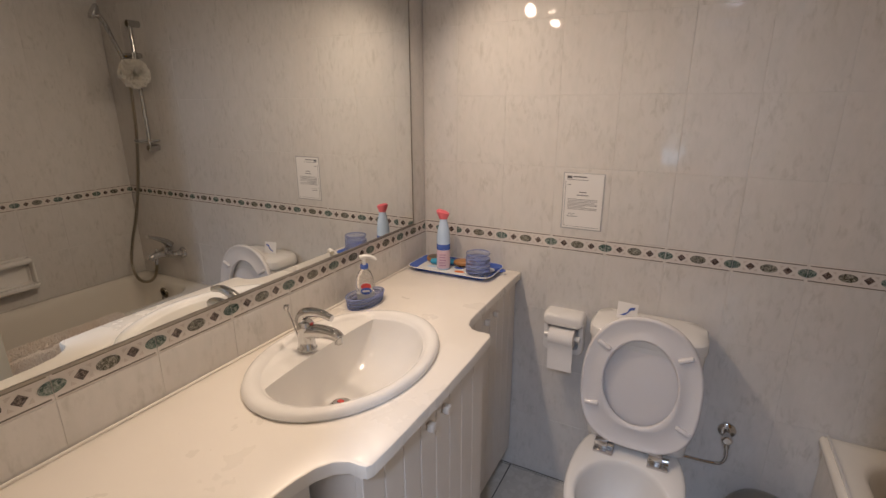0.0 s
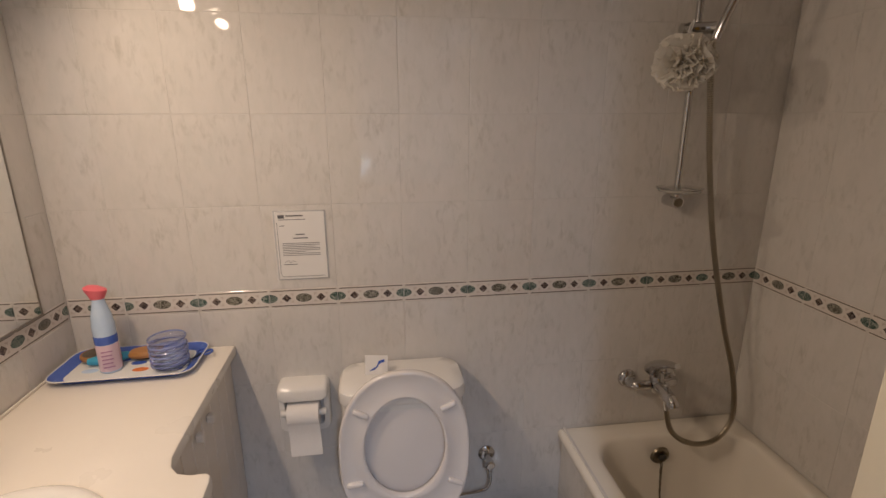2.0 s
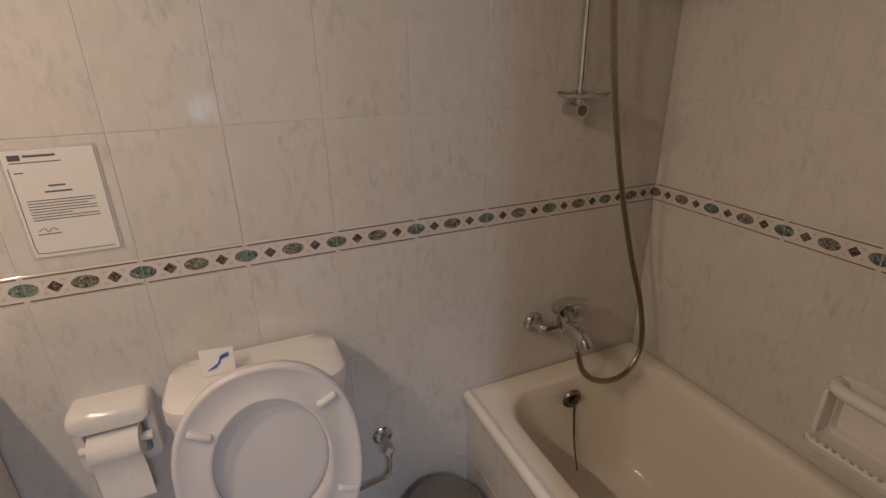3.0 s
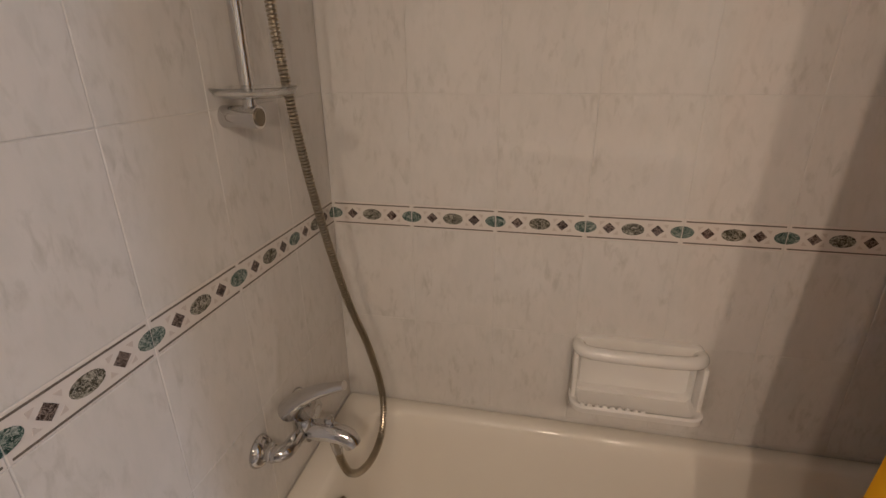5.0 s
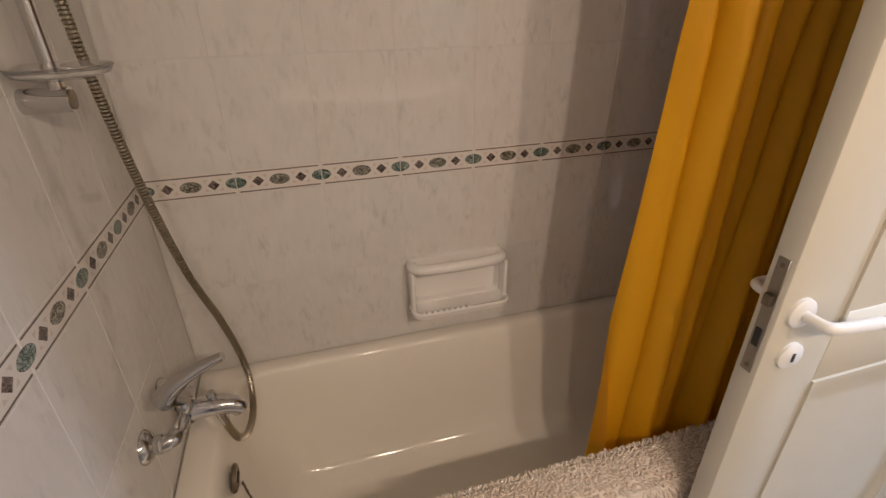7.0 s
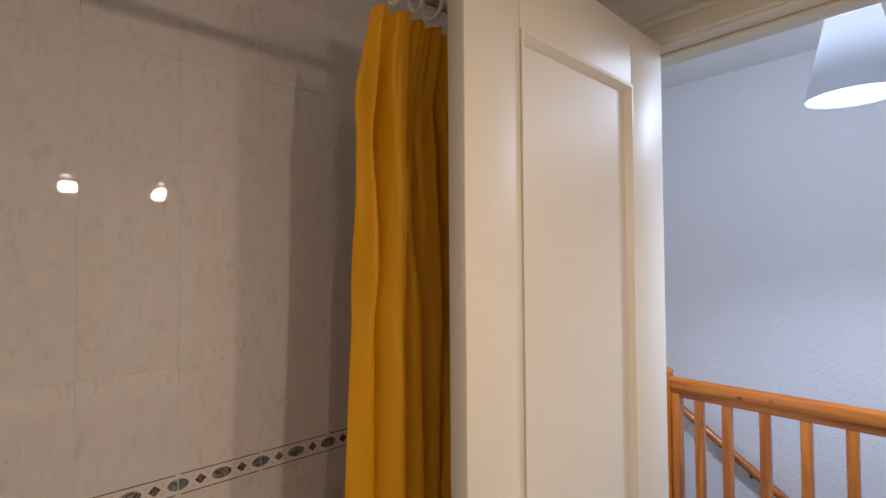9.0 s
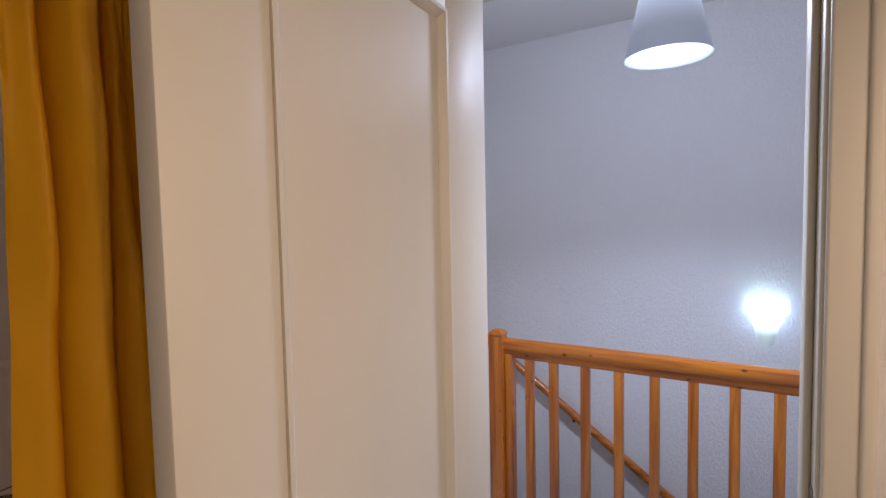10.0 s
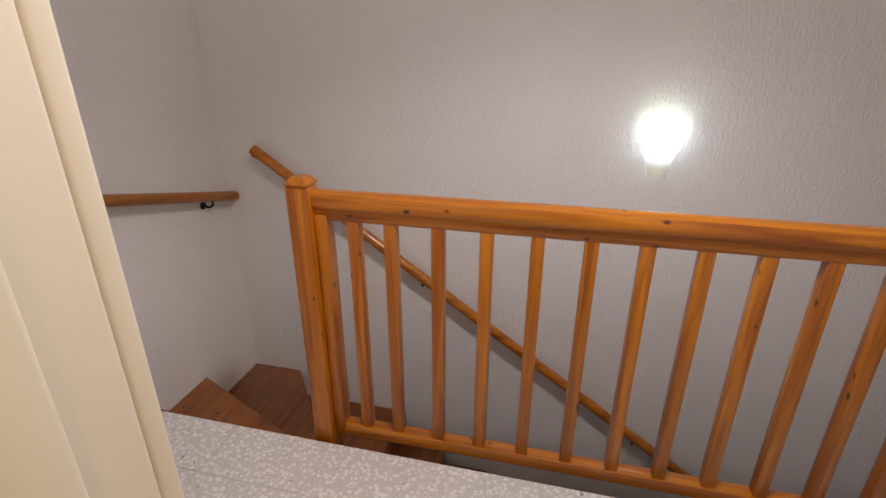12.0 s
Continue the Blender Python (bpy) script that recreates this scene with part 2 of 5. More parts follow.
def glowing(name, lo, hi, z0, z1, colour, body):
    """Lamp glass that shines more where the bulb is behind it; z in the lamp's own metres."""
    m = mat(name, body, 0.35)
    sep = node(m, "ShaderNodeSeparateXYZ")
    t = node(m, "ShaderNodeTexCoord")
    link(m, t.outputs["Object"], sep.inputs[0])
    r = node(m, "ShaderNodeMapRange")
    r.interpolation_type = "SMOOTHSTEP"
    for k, val in (("From Min", z0), ("From Max", z1), ("To Min", lo), ("To Max", hi)):
        r.inputs[k].default_value = val
    link(m, sep.outputs["Z"], r.inputs["Value"])
    bsdf(m).inputs["Emission Color"].default_value = (*colour, 1)
    link(m, r.outputs[0], bsdf(m).inputs["Emission Strength"])
    return m


SCONCE_GLASS = glowing("wall_lamp_glass", 0.45, 4.2, 0.05, 0.14, (0.46, 0.68, 1.0), (0.84, 0.86, 0.60))
PENDANT_GLASS = glowing("pendant_glass", 0.30, 1.0, 0.06, 0.22, COOL, (0.16, 0.165, 0.175))
BULB = mat("warm_bulb", (0.9, 0.8, 0.7), 0.3)
bsdf(BULB).inputs["Emission Color"].default_value = (*WARM, 1)
bsdf(BULB).inputs["Emission Strength"].default_value = 22.0


# ---- helpers for meshes ----
def thing(name, loc=(0, 0, 0), label="", category="", group="", kind="", rz=0.0):
    ob = new(name)
    ob.empty_display_size = 0.05
    ob.matrix_world = pose(*loc, 0, 0, rz)
    return tagged(ob, label, category, group, kind)


def mesh_of(name, bm, materials, smooth=True, angle=40):
    me = bpy.data.meshes.new(name)
    bm.normal_update()
    bm.to_mesh(me)
    bm.free()
    for m in materials if isinstance(materials, (list, tuple)) else [materials]:
        me.materials.append(m)
    if smooth:
        me.polygons.foreach_set("use_smooth", [True] * len(me.polygons))
        me.set_sharp_from_angle(angle=radians(angle))
    return me


def part(name, bm, material, parent=None, label="", smooth=True, angle=40, loc=None):
    """Links a bmesh as one mesh object under a thing or a part."""
    ob = new(name, mesh_of(name, bm, material, smooth, angle))
    if parent:
        ob.parent = parent
    if loc:
        ob.location = loc
    return tagged(ob, label)


def structure(name, bm, material, label="", category=""):
    return tagged(part(name, bm, material, None, label, True), label, category, "", "structure")


def box(x0, x1, y0, y1, z0, z1, bevel=0.0, seg=2, bm=None):
    bm = bm or bmesh.new()
    r = bmesh.ops.create_cube(bm, size=1.0)
    vs = r["verts"]
    for q in vs:
        q.co = Vector(((x0 + x1) / 2 + q.co.x * (x1 - x0), (y0 + y1) / 2 + q.co.y * (y1 - y0), (z0 + z1) / 2 + q.co.z * (z1 - z0)))
    if bevel:
        es = list({e for q in vs for e in q.link_edges})
        bmesh.ops.bevel(bm, geom=es, offset=bevel, segments=seg, profile=0.5, affect="EDGES")
    return bm


def lathe(profile, n=32, bm=None, m=None, sx=1.0, sy=1.0, caps=True):
    """Turns (radius, z) round the z axis."""
    bm = bm or bmesh.new()
    rings = []
    for r, z in profile:
        if r < 1e-5:
            q = bm.verts.new((0, 0, z))
            rings.append([q] * n)
        else:
            rings.append([bm.verts.new((r * sx * math.cos(2 * math.pi * i / n), r * sy * math.sin(2 * math.pi * i / n), z)) for i in range(n)])
    join_rings(bm, rings, True)
    if caps:
        for ring, flip in ((rings[0], True), (rings[-1], False)):
            if ring[0] is not ring[1]:
                bm.faces.new(ring[::-1] if flip else ring)
    if m is not None:
        bmesh.ops.transform(bm, matrix=m, verts=list({q for ring in rings for q in ring}))
    return bm


def join_rings(bm, rings, closed):
    n = len(rings[0])
    for a, b in zip(rings, rings[1:]):
        for i in range(n if closed else n - 1):
            j = (i + 1) % n
            qs = []
            for q in (a[i], a[j], b[j], b[i]):
                if q not in qs:
                    qs.append(q)
            if len(qs) > 2:
                try:
                    bm.faces.new(qs)
                except ValueError:
                    pass


def cyl(p, q, r, r2=None, n=20, bm=None):
    """A round bar from p to q."""
    p, q = Vector(p), Vector(q)
    d = q - p
    m = Matrix.Translation(p) @ d.to_track_quat("Z", "Y").to_matrix().to_4x4()
    return lathe([(r, 0), (r if r2 is None else r2, d.length)], n, bm, m)


def smooth_path(pts, n):
    """A Catmull-Rom curve through the points, n steps a span."""
    pts = [Vector(p) for p in pts]
    ext = [2 * pts[0] - pts[1]] + pts + [2 * pts[-1] - pts[-2]]
    out = []
    for a, b, c, d in zip(ext, ext[1:], ext[2:], ext[3:]):
        for i in range(n):
            t = i / n
            out.append(0.5 * (2 * b + (c - a) * t + (2 * a - 5 * b + 4 * c - d) * t * t + (3 * b - a - 3 * c + d) * t ** 3))
    return out + [pts[-1]]


def tube(path, radius, n=12, bm=None):
    """A tube along a path; radius: a number or a function of the share of the way."""
    bm = bm or bmesh.new()
    rings, up = [], None
    for i, p in enumerate(path):
        d = (path[min(i + 1, len(path) - 1)] - path[max(i - 1, 0)]).normalized()
        if up is None:
            up = d.orthogonal().normalized()
        up = (up - d * up.dot(d)).normalized()
        side = d.cross(up)
        r = radius(i / (len(path) - 1)) if callable(radius) else radius
        rings.append([bm.verts.new(p + r * (math.cos(2 * math.pi * k / n) * up + math.sin(2 * math.pi * k / n) * side)) for k in range(n)])
    join_rings(bm, rings, True)
    bm.faces.new(rings[0][::-1])
    bm.faces.new(rings[-1])
    return bm


def rounded(x0, x1, y0, y1, r, n=6):
    """Points round a rectangle with rounded corners, anticlockwise."""
    pts = []
    for cx, cy, a in ((x1 - r, y1 - r, 0), (x0 + r, y1 - r, 90), (x0 + r, y0 + r, 180), (x1 - r, y0 + r, 270)):
        pts += [(cx + r * math.cos(radians(a + 90 * i / n)), cy + r * math.sin(radians(a + 90 * i / n))) for i in range(n + 1)]
    return pts


def loft(rings, bm=None, cap=(True, True)):
    bm = bm or bmesh.new()
    vs = [[bm.verts.new(p) for p in ring] for ring in rings]
    join_rings(bm, vs, True)
    if cap[0]:
        bm.faces.new(vs[0][::-1])
    if cap[1]:
        bm.faces.new(vs[-1])
    return bm


def slab(outline, z0, z1, edge=0.0):
    """A flat board of any outline with softened top and bottom edges."""
    c = Vector((sum(p[0] for p in outline), sum(p[1] for p in outline))) / len(outline)

    def inset(d):
        out = []
        n = len(outline)
        for i, p in enumerate(outline):
            a, b = Vector(outline[i - 1]), Vector(outline[(i + 1) % n])
            t = (b - a).normalized()
            out.append((p[0] - t.y * d, p[1] + t.x * d))
        return out
    if edge:
        k = edge * 0.3
        rs = [(inset(edge), z0), (inset(k), z0 + k), (outline, z0 + edge), (outline, z1 - edge), (inset(k), z1 - k), (inset(edge), z1)]
    else:
        rs = [(outline, z0), (outline, z1)]
    return loft([[(x, y, z) for x, y in o] for o, z in rs])


# ---- the setting ----
XM, XB = 0.0, 2.14          # mirror wall, bath wall
YT, YD = 0.0, -1.815        # toilet wall, door wall
YL = -1.943                 # landing side of the door wall
DX0, DX1, DH = 0.770, 1.480, 2.18   # door opening
XS, YF = 2.92, -3.93       # stair side wall, far wall of the stairwell
XE = -1.25                  # closed end of the landing
YB = -3.075                 # balustrade line
ZB, ZL = 2.50, 2.80         # ceilings
BORDER0, BORDER1 = 1.035, 1.095


def boxes(*bs):
    bm = bmesh.new()
    for b in bs:
        box(*b, bm=bm)
    return bm


G = 0.0009                  # tiles stand this far in front of the wall's core
wall_toilet = structure("wall_north", boxes((-0.12, XB + 0.12, YT + G, 0.14, 0, ZB)), GROUT, "tiled bathroom wall behind the toilet and bath taps", "wall")
wall_bath = structure("wall_east", boxes((XB + G, XB + 0.12, YD - 0.0, YT + G - 0.001, 0, ZB)), GROUT, "tiled bathroom wall along the bathtub", "wall")
wall_mirror = structure("wall_west", boxes((-0.12, XM - G, YD, YT + G - 0.001, 0, ZB)), GROUT, "tiled bathroom wall that carries the mirror", "wall")
wall_door = structure("wall_south", boxes((-0.12, DX0 - 0.025, YL + 0.004, YD - G, 0, ZB), (DX1 + 0.025, XB + 0.12, YL + 0.004, YD - G, 0, ZB), (DX0 - 0.025, DX1 + 0.025, YL + 0.004, YD - G, DH + 0.025, ZB)), GROUT, "tiled bathroom wall with the doorway", "wall")
floor_bath = structure("floor_bathroom", boxes((-0.1, XB + 0.1, YD - 0.05, 0.1, -0.15, -0.004)), FLOOR_GROUT, "bathroom floor of pale glazed tiles with dark joints", "floor")
structure("ceiling_bathroom", boxes((-0.12, XB + 0.12, YD - 0.11, 0.14, ZB, ZB + 0.1)), CEILING, "plain white painted bathroom ceiling", "ceiling")

structure("wall_landing_door", boxes((XE, DX0 - 0.025, YL - 0.004, YL + 0.004, -0.2, ZL), (DX1 + 0.025, XS, YL - 0.004, YL + 0.004, -0.2, ZL), (DX0 - 0.025, DX1 + 0.025, YL - 0.004, YL + 0.004, DH + 0.025, ZL)), PLASTER, "white plastered landing wall round the bathroom door", "wall")
structure("wall_stair_far", boxes((XE, XS + 0.12, YF - 0.12, YF, -2.7, ZL)), PLASTER, "white rough-plastered stairwell wall with a lamp", "wall")
structure("wall_stair_side", boxes((XS, XS + 0.12, YF, YL + 0.004, -2.7, ZL)), PLASTER, "white plastered stairwell side wall with a handrail", "wall")
structure("wall_landing_end", boxes((XE - 0.12, XE, YF - 0.12, YL + 0.004, -2.7, ZL)), PLASTER, "plain white plastered end wall of the landing", "wall")
structure("ceiling_landing", boxes((XE - 0.12, XS + 0.12, YF - 0.12, YL + 0.004, ZL, ZL + 0.1)), CEILING, "plain white painted landing ceiling", "ceiling")
floor_landing = structure("floor_landing", boxes((XE, XS, YB + 0.075, YD - 0.05, -0.2, -0.004)), GROUT, "landing floor of pale speckled terrazzo tiles", "floor")
structure("floor_below", boxes((XE, XS, YF, YL + 0.004, -2.72, -2.6)), TERRAZZO, "floor at the foot of the stairwell", "floor")
structure("wall_under_landing", boxes((XE, XS, YB + 0.10, YB + 0.20, -2.6, -0.2)), PLASTER, "white plastered wall below the landing edge", "wall")


# door frame: lining with a rebate stop and a moulded casing on each side
def casing(x0, x1, y0, y1, z0, z1, name, parent):
    return part(name, box(x0, x1, y0, y1, z0, z1, 0.006, 3), DOOR_PAINT, parent)


frame_ob = thing("door_frame", (1.13, -1.87, 0), "white painted wooden door frame with moulded casing", "door frame", kind="structure")
frame_ob.matrix_world = Matrix()
casing(DX0 - 0.025, DX0, YL - 0.002, YD + 0.002, 0, DH, "jamb", frame_ob)
casing(DX1, DX1 + 0.025, YL - 0.002, YD + 0.002, 0, DH, "jamb", frame_ob)
casing(DX0 - 0.025, DX1 + 0.025, YL - 0.002, YD + 0.002, DH, DH + 0.025, "head", frame_ob)
casing(DX0, DX0 + 0.014, YL + 0.01, YD - 0.05, 0, DH - 0.014, "stop", frame_ob)
casing(DX0, DX1, YL + 0.01, YD - 0.05, DH - 0.014, DH, "stop", frame_ob)
# unseen filler behind the leaf, added to keep landing light out of the gap
casing(1.436, DX1, YD - 0.048, YD + 0.002, 0, DH, "hinge_gap_filler", frame_ob)
for y0, y1 in ((YD, YD + 0.018), (YL - 0.030, YL - 0.004)):
    casing(DX0 - 0.078, DX0 - 0.006, y0, y1, 0, DH + 0.006, "casing", frame_ob)
    casing(DX0 - 0.078, DX1 + 0.078, y0, y1, DH + 0.006, DH + 0.078, "casing", frame_ob)
    casing(DX1 + (0.012 if y0 == YD else 0.006), DX1 + 0.078, y0, y1, 0, DH + 0.006, "casing", frame_ob)
    if y0 != YD:
        continue
    a, b = y0 + 0.008, y1 + 0.008
    casing(DX0 - 0.078, DX0 - 0.056, a, b, 0, DH + 0.05, "casing_moulding", frame_ob)
    casing(DX0 - 0.078, DX1 + 0.078, a, b, DH + 0.056, DH + 0.078, "casing_moulding", frame_ob)
part("strike_plate", box(DX0 + 0.0005, DX0 + 0.003, -1.86, -1.835, 0.98, 1.10, 0.0008, 1), STEEL, frame_ob, "steel strike plate")


# ---- door leaf, opened against the bath ----
def door_leaf():
    d = thing("door", (1.386, -1.030, 0), "white painted panelled bathroom door standing open beside the bathtub", "door", rz=0.5)
    x0, x1, ya, yb, z0, z1 = 0.0, 0.04, -0.752, 0.0, 0.012, 2.172
    stile, hs, p0, p1, q0, q1 = 0.146, 0.172, 0.2, 0.848, 0.962, 2.02
    ins = 0.011
    body = bmesh.new()
    box(x0 + ins, x1 - ins, ya + 0.05, yb - 0.05, z0 + 0.05, z1 - 0.05, bm=body)
    part("panel_core", body, DOOR_PAINT, d)
    for nm, bx in (("stile", (x0, x1, yb - stile, yb, z0, z1)), ("stile", (x0, x1, ya, ya + hs, z0, z1)),
                   ("rail", (x0, x1, ya + hs, yb - stile, q1, z1)), ("rail", (x0, x1, ya + hs, yb - stile, p1, q0)),
                   ("rail", (x0, x1, ya + hs, yb - stile, z0, p0))):
        part(nm, box(*bx, 0.0035, 2), DOOR_PAINT, d)
    for za, zb in ((p0, p1), (q0, q1)):
        for side in (x0, x1):
            s = 1 if side == x0 else -1
            bm = bmesh.new()
            y0, y1 = ya + hs, yb - stile
            # a moulding that slopes from the frame down to the panel
            prof = [(-0.0035, 0.0), (-0.0035, 0.007), (0.003, 0.013), (0.008, 0.020), (0.0115, 0.021), (0.0115, 0.0)]
            rings = []
            for yy, zz, sy, sz in ((y0, za, 1, 1), (y1, za, -1, 1), (y1, zb, -1, -1), (y0, zb, 1, -1)):
                rings.append([bm.verts.new((side + s * a, yy + sy * b, zz + sz * b)) for a, b in prof])
            rings.append(rings[0])
            join_rings(bm, rings, True)
            bmesh.ops.recalc_face_normals(bm, faces=bm.faces)
            part("panel_moulding", bm, DOOR_PAINT, d)
    part("lock_plate", box(0.010, 0.030, yb - 0.001, yb + 0.0015, 0.898, 1.112, 0.0006, 1), STEEL, d, "steel lock face plate")
    part("latch", box(0.013, 0.027, yb, yb + 0.011, 1.03, 1.05, 0.002, 2), DULL, d)
    part("deadbolt", box(0.014, 0.026, yb, yb + 0.003, 0.95, 0.985, 0.001, 1), BLACK, d)
    for z in (0.91, 1.10):
        part("screw", cyl((0.020, yb + 0.001, z), (0.020, yb + 0.0025, z), 0.004, n=12), DULL, d)
    for s, xf in ((-1, x0), (1, x1)):
        h = part("lever_handle", tube(smooth_path([(xf, yb - 0.042, 1.020), (xf + s * 0.03, yb - 0.042, 1.020), (xf + s * 0.047, yb - 0.052, 1.019), (xf + s * 0.05, yb - 0.09, 1.016), (xf + s * 0.048, yb - 0.155, 1.008)], 6), lambda u: 0.0085 + 0.002 * u, 14), WHITE_PLASTIC, d, "cream plastic lever handle")
        m = Matrix.Translation((xf, yb - 0.042, 1.020)) @ Euler((0, radians(90 * s), 0)).to_matrix().to_4x4()
        part("rose", lathe([(0.026, 0), (0.026, 0.006), (0.022, 0.010), (0.012, 0.011)], 28, m=m), WHITE_PLASTIC, h)
        m = Matrix.Translation((xf, yb - 0.055, 0.932)) @ Euler((0, radians(90 * s), 0)).to_matrix().to_4x4()
        e = part("keyhole_rose", lathe([(0.025, 0), (0.025, 0.006), (0.021, 0.009), (0.0, 0.0095)], 28, m=m), WHITE_PLASTIC, d)
        part("keyhole", box(xf + s * 0.0102 - 0.001, xf + s * 0.0102 + 0.001, yb - 0.058, yb - 0.052, 0.924, 0.941, 0.0008, 1), BLACK, e)
    for z in (0.3, 1.8):
        part("hinge", cyl((0.018, ya - 0.006, z), (0.018, ya - 0.006, z + 0.09), 0.008, n=14), DULL, d)
    return d


door_leaf()

# ---- bathtub ----
RIM = 0.528


def bathtub():
    t = thing("bathtub", (0, 0, 0), "cream enamelled built-in bathtub below the wall mixer", "bathtub")
    x0, x1, y0, y1 = 1.478, XB - 0.001, YD + 0.003, -0.001
    n = 8
    outer = [(rounded(x0 + 0.004, x1, y0, y1, 0.006, n), RIM - 0.035), (rounded(x0, x1, y0, y1, 0.006, n), RIM - 0.03), (rounded(x0, x1, y0, y1, 0.006, n), RIM - 0.012), (rounded(x0 + 0.004, x1 - 0.002, y0 + 0.002, y1 - 0.002, 0.008, n), RIM - 0.003),
             (rounded(x0 + 0.014, x1 - 0.006, y0 + 0.01, y1 - 0.008, 0.02, n), RIM)]
    ix0, ix1, iy0, iy1 = 1.562, 2.092, YD + 0.09, -0.078

    def inner(d, z, r, dy=0.0, dn=0.0, df=0.0):
        return rounded(ix0 + d + df, ix1 - d, iy0 + d + dy, iy1 - d - dn, r, n), z
    inn = [inner(-0.012, RIM, 0.12), inner(-0.003, RIM - 0.004, 0.118), inner(0.004, RIM - 0.014, 0.115), inner(0.012, RIM - 0.05, 0.112), inner(0.03, RIM - 0.16, 0.11, 0.05, 0.004),
           inner(0.05, RIM - 0.28, 0.11, 0.12, 0.014), inner(0.066, RIM - 0.335, 0.11, 0.16, 0.022), inner(0.09, RIM - 0.365, 0.10, 0.20, 0.035), inner(0.13, RIM - 0.378, 0.09, 0.24, 0.05), inner(0.17, RIM - 0.383, 0.06, 0.3, 0.08)]
    rings = [[(x, y, z) for x, y in o] for o, z in outer + inn]
    part("tub", loft(rings, cap=(False, True)), ENAMEL, t, "cream enamelled steel tub with a broad rim", angle=70)
    part("front_panel", box(1.4951, 1.516, y0, -0.002, 0, RIM - 0.03), GROUT, t)
    m = Matrix.Translation((1.808, -0.100, 0.463)) @ Euler((radians(96), 0, 0)).to_matrix().to_4x4()
    o = part("overflow", lathe([(0.0, 0.0), (0.030, 0.0), (0.034, 0.004), (0.031, 0.011), (0.024, 0.013), (0.019, 0.009), (0.0, 0.008)], 28, m=m), DULL, t, "tarnished round overflow plate")
    part("overflow_hole", lathe([(0.0, 0.0145), (0.013, 0.0145), (0.013, 0.010), (0.0, 0.010)], 20, m=m @ Matrix.Translation((0.004, -0.002, 0))), BLACK, o)
    part("plug_chain", tube(smooth_path([(1.812, -0.118, 0.44), (1.808, -0.128, 0.38), (1.798, -0.150, 0.32), (1.786, -0.185, 0.262), (1.790, -0.178, 0.262), (1.801, -0.140, 0.335), (1.806, -0.118, 0.442)], 10), lambda u: 0.0022 + 0.0008 * math.sin(u * 260), 7), DULL, o)
    m = Matrix.Translation((1.826, -0.262, RIM - 0.3825))
    dr = part("drain", lathe([(0.040, 0), (0.040, 0.002), (0.036, 0.004), (0.026, 0.003), (0.022, -0.002)], 28, m=m), STEEL, t)
    part("drain_grid", lathe([(0.0, 0.0015), (0.024, 0.0015), (0.024, 0.0), (0.0, 0.0)], 24, m=m), BLACK, dr)
    for i in range(2):
        part("drain_bar", box(1.826 - (0.022, 0.003)[i], 1.826 + (0.022, 0.003)[i], -0.262 - (0.003, 0.022)[i], -0.262 + (0.003, 0.022)[i], RIM - 0.381, RIM - 0.3795), STEEL, dr)
    return t


tub = bathtub()

# ---- counter with cabinets ----
CT = 0.925


def counter_outline():
    pts = [(0.002, -0.002), (0.002, YD + 0.012)]
    pts += [(0.432, YD + 0.012), (0.436, -1.45), (0.444, -1.30)]
    pts += [(0.449, -1.262), (0.460, -1.222), (0.478, -1.194), (0.502, -1.178), (0.528, -1.177), (0.541, -1.174), (0.548, -1.162)]
    pts += [(0.551, -1.10), (0.553, -0.90), (0.550, -0.70), (0.545, -0.585), (0.541, -0.569), (0.531, -0.561)]
    pts += [(0.500, -0.562), (0.476, -0.555), (0.458, -0.535), (0.448, -0.505), (0.445, -0.46), (0.441, -0.25), (0.437, -0.002)]
    return pts


counter = thing("countertop", (0, 0, 0), "long cream laminate vanity top with a curved front edge", "countertop")
SX, SY, SA, SB = 0.258, -0.866, 0.220, 0.290   # basin centre and half axes


def holed_slab(outline, hole, z0, z1, edge):
    """A board with a rounded upper edge and a hole through it."""
    bm = bmesh.new()
    n = len(outline)
    norms = []
    area = sum(outline[i][0] * outline[(i + 1) % n][1] - outline[(i + 1) % n][0] * outline[i][1] for i in range(n))
    s = 1 if area > 0 else -1
    for i in range(n):
        a, b = Vector(outline[i - 1]), Vector(outline[(i + 1) % n])
        d = (b - a).normalized()
        norms.append(Vector((-d.y, d.x)) * s)
    rings = []
    for inset, z in ((0.004, z0), (0.0, z0 + 0.004), (0.0, z1 - edge), (edge * 0.3, z1 - edge * 0.3), (edge, z1)):
        rings.append([bm.verts.new((p[0] + q.x * inset, p[1] + q.y * inset, z)) for p, q in zip(outline, norms)])
    join_rings(bm, rings, True)
    holes = [[bm.verts.new((x, y, z)) for x, y in hole] for z in (z1, z0)]
    join_rings(bm, holes, True)
    for outer, inner in ((rings[-1], holes[0]), (rings[0], holes[1])):
        es = []
        for loop in (outer, inner):
            for i in range(len(loop)):
                es.append(bm.edges.get((loop[i - 1], loop[i])))
        bmesh.ops.triangle_fill(bm, edges=es, use_beauty=True)
    bmesh.ops.recalc_face_normals(bm, faces=bm.faces)
    return bm


basin_hole = [(SX + (SA - 0.03) * math.cos(2 * math.pi * i / 48), SY + (SB - 0.03) * math.sin(2 * math.pi * i / 48)) for i in range(48)]
top = part("top", holed_slab(counter_outline(), basin_hole, CT - 0.032, CT, 0.008), COUNTER, counter, angle=35)
part("back_seal", box(0.002, 0.010, YD + 0.012, -0.004, CT - 0.001, CT + 0.006, 0.002, 1), COUNTER, counter)


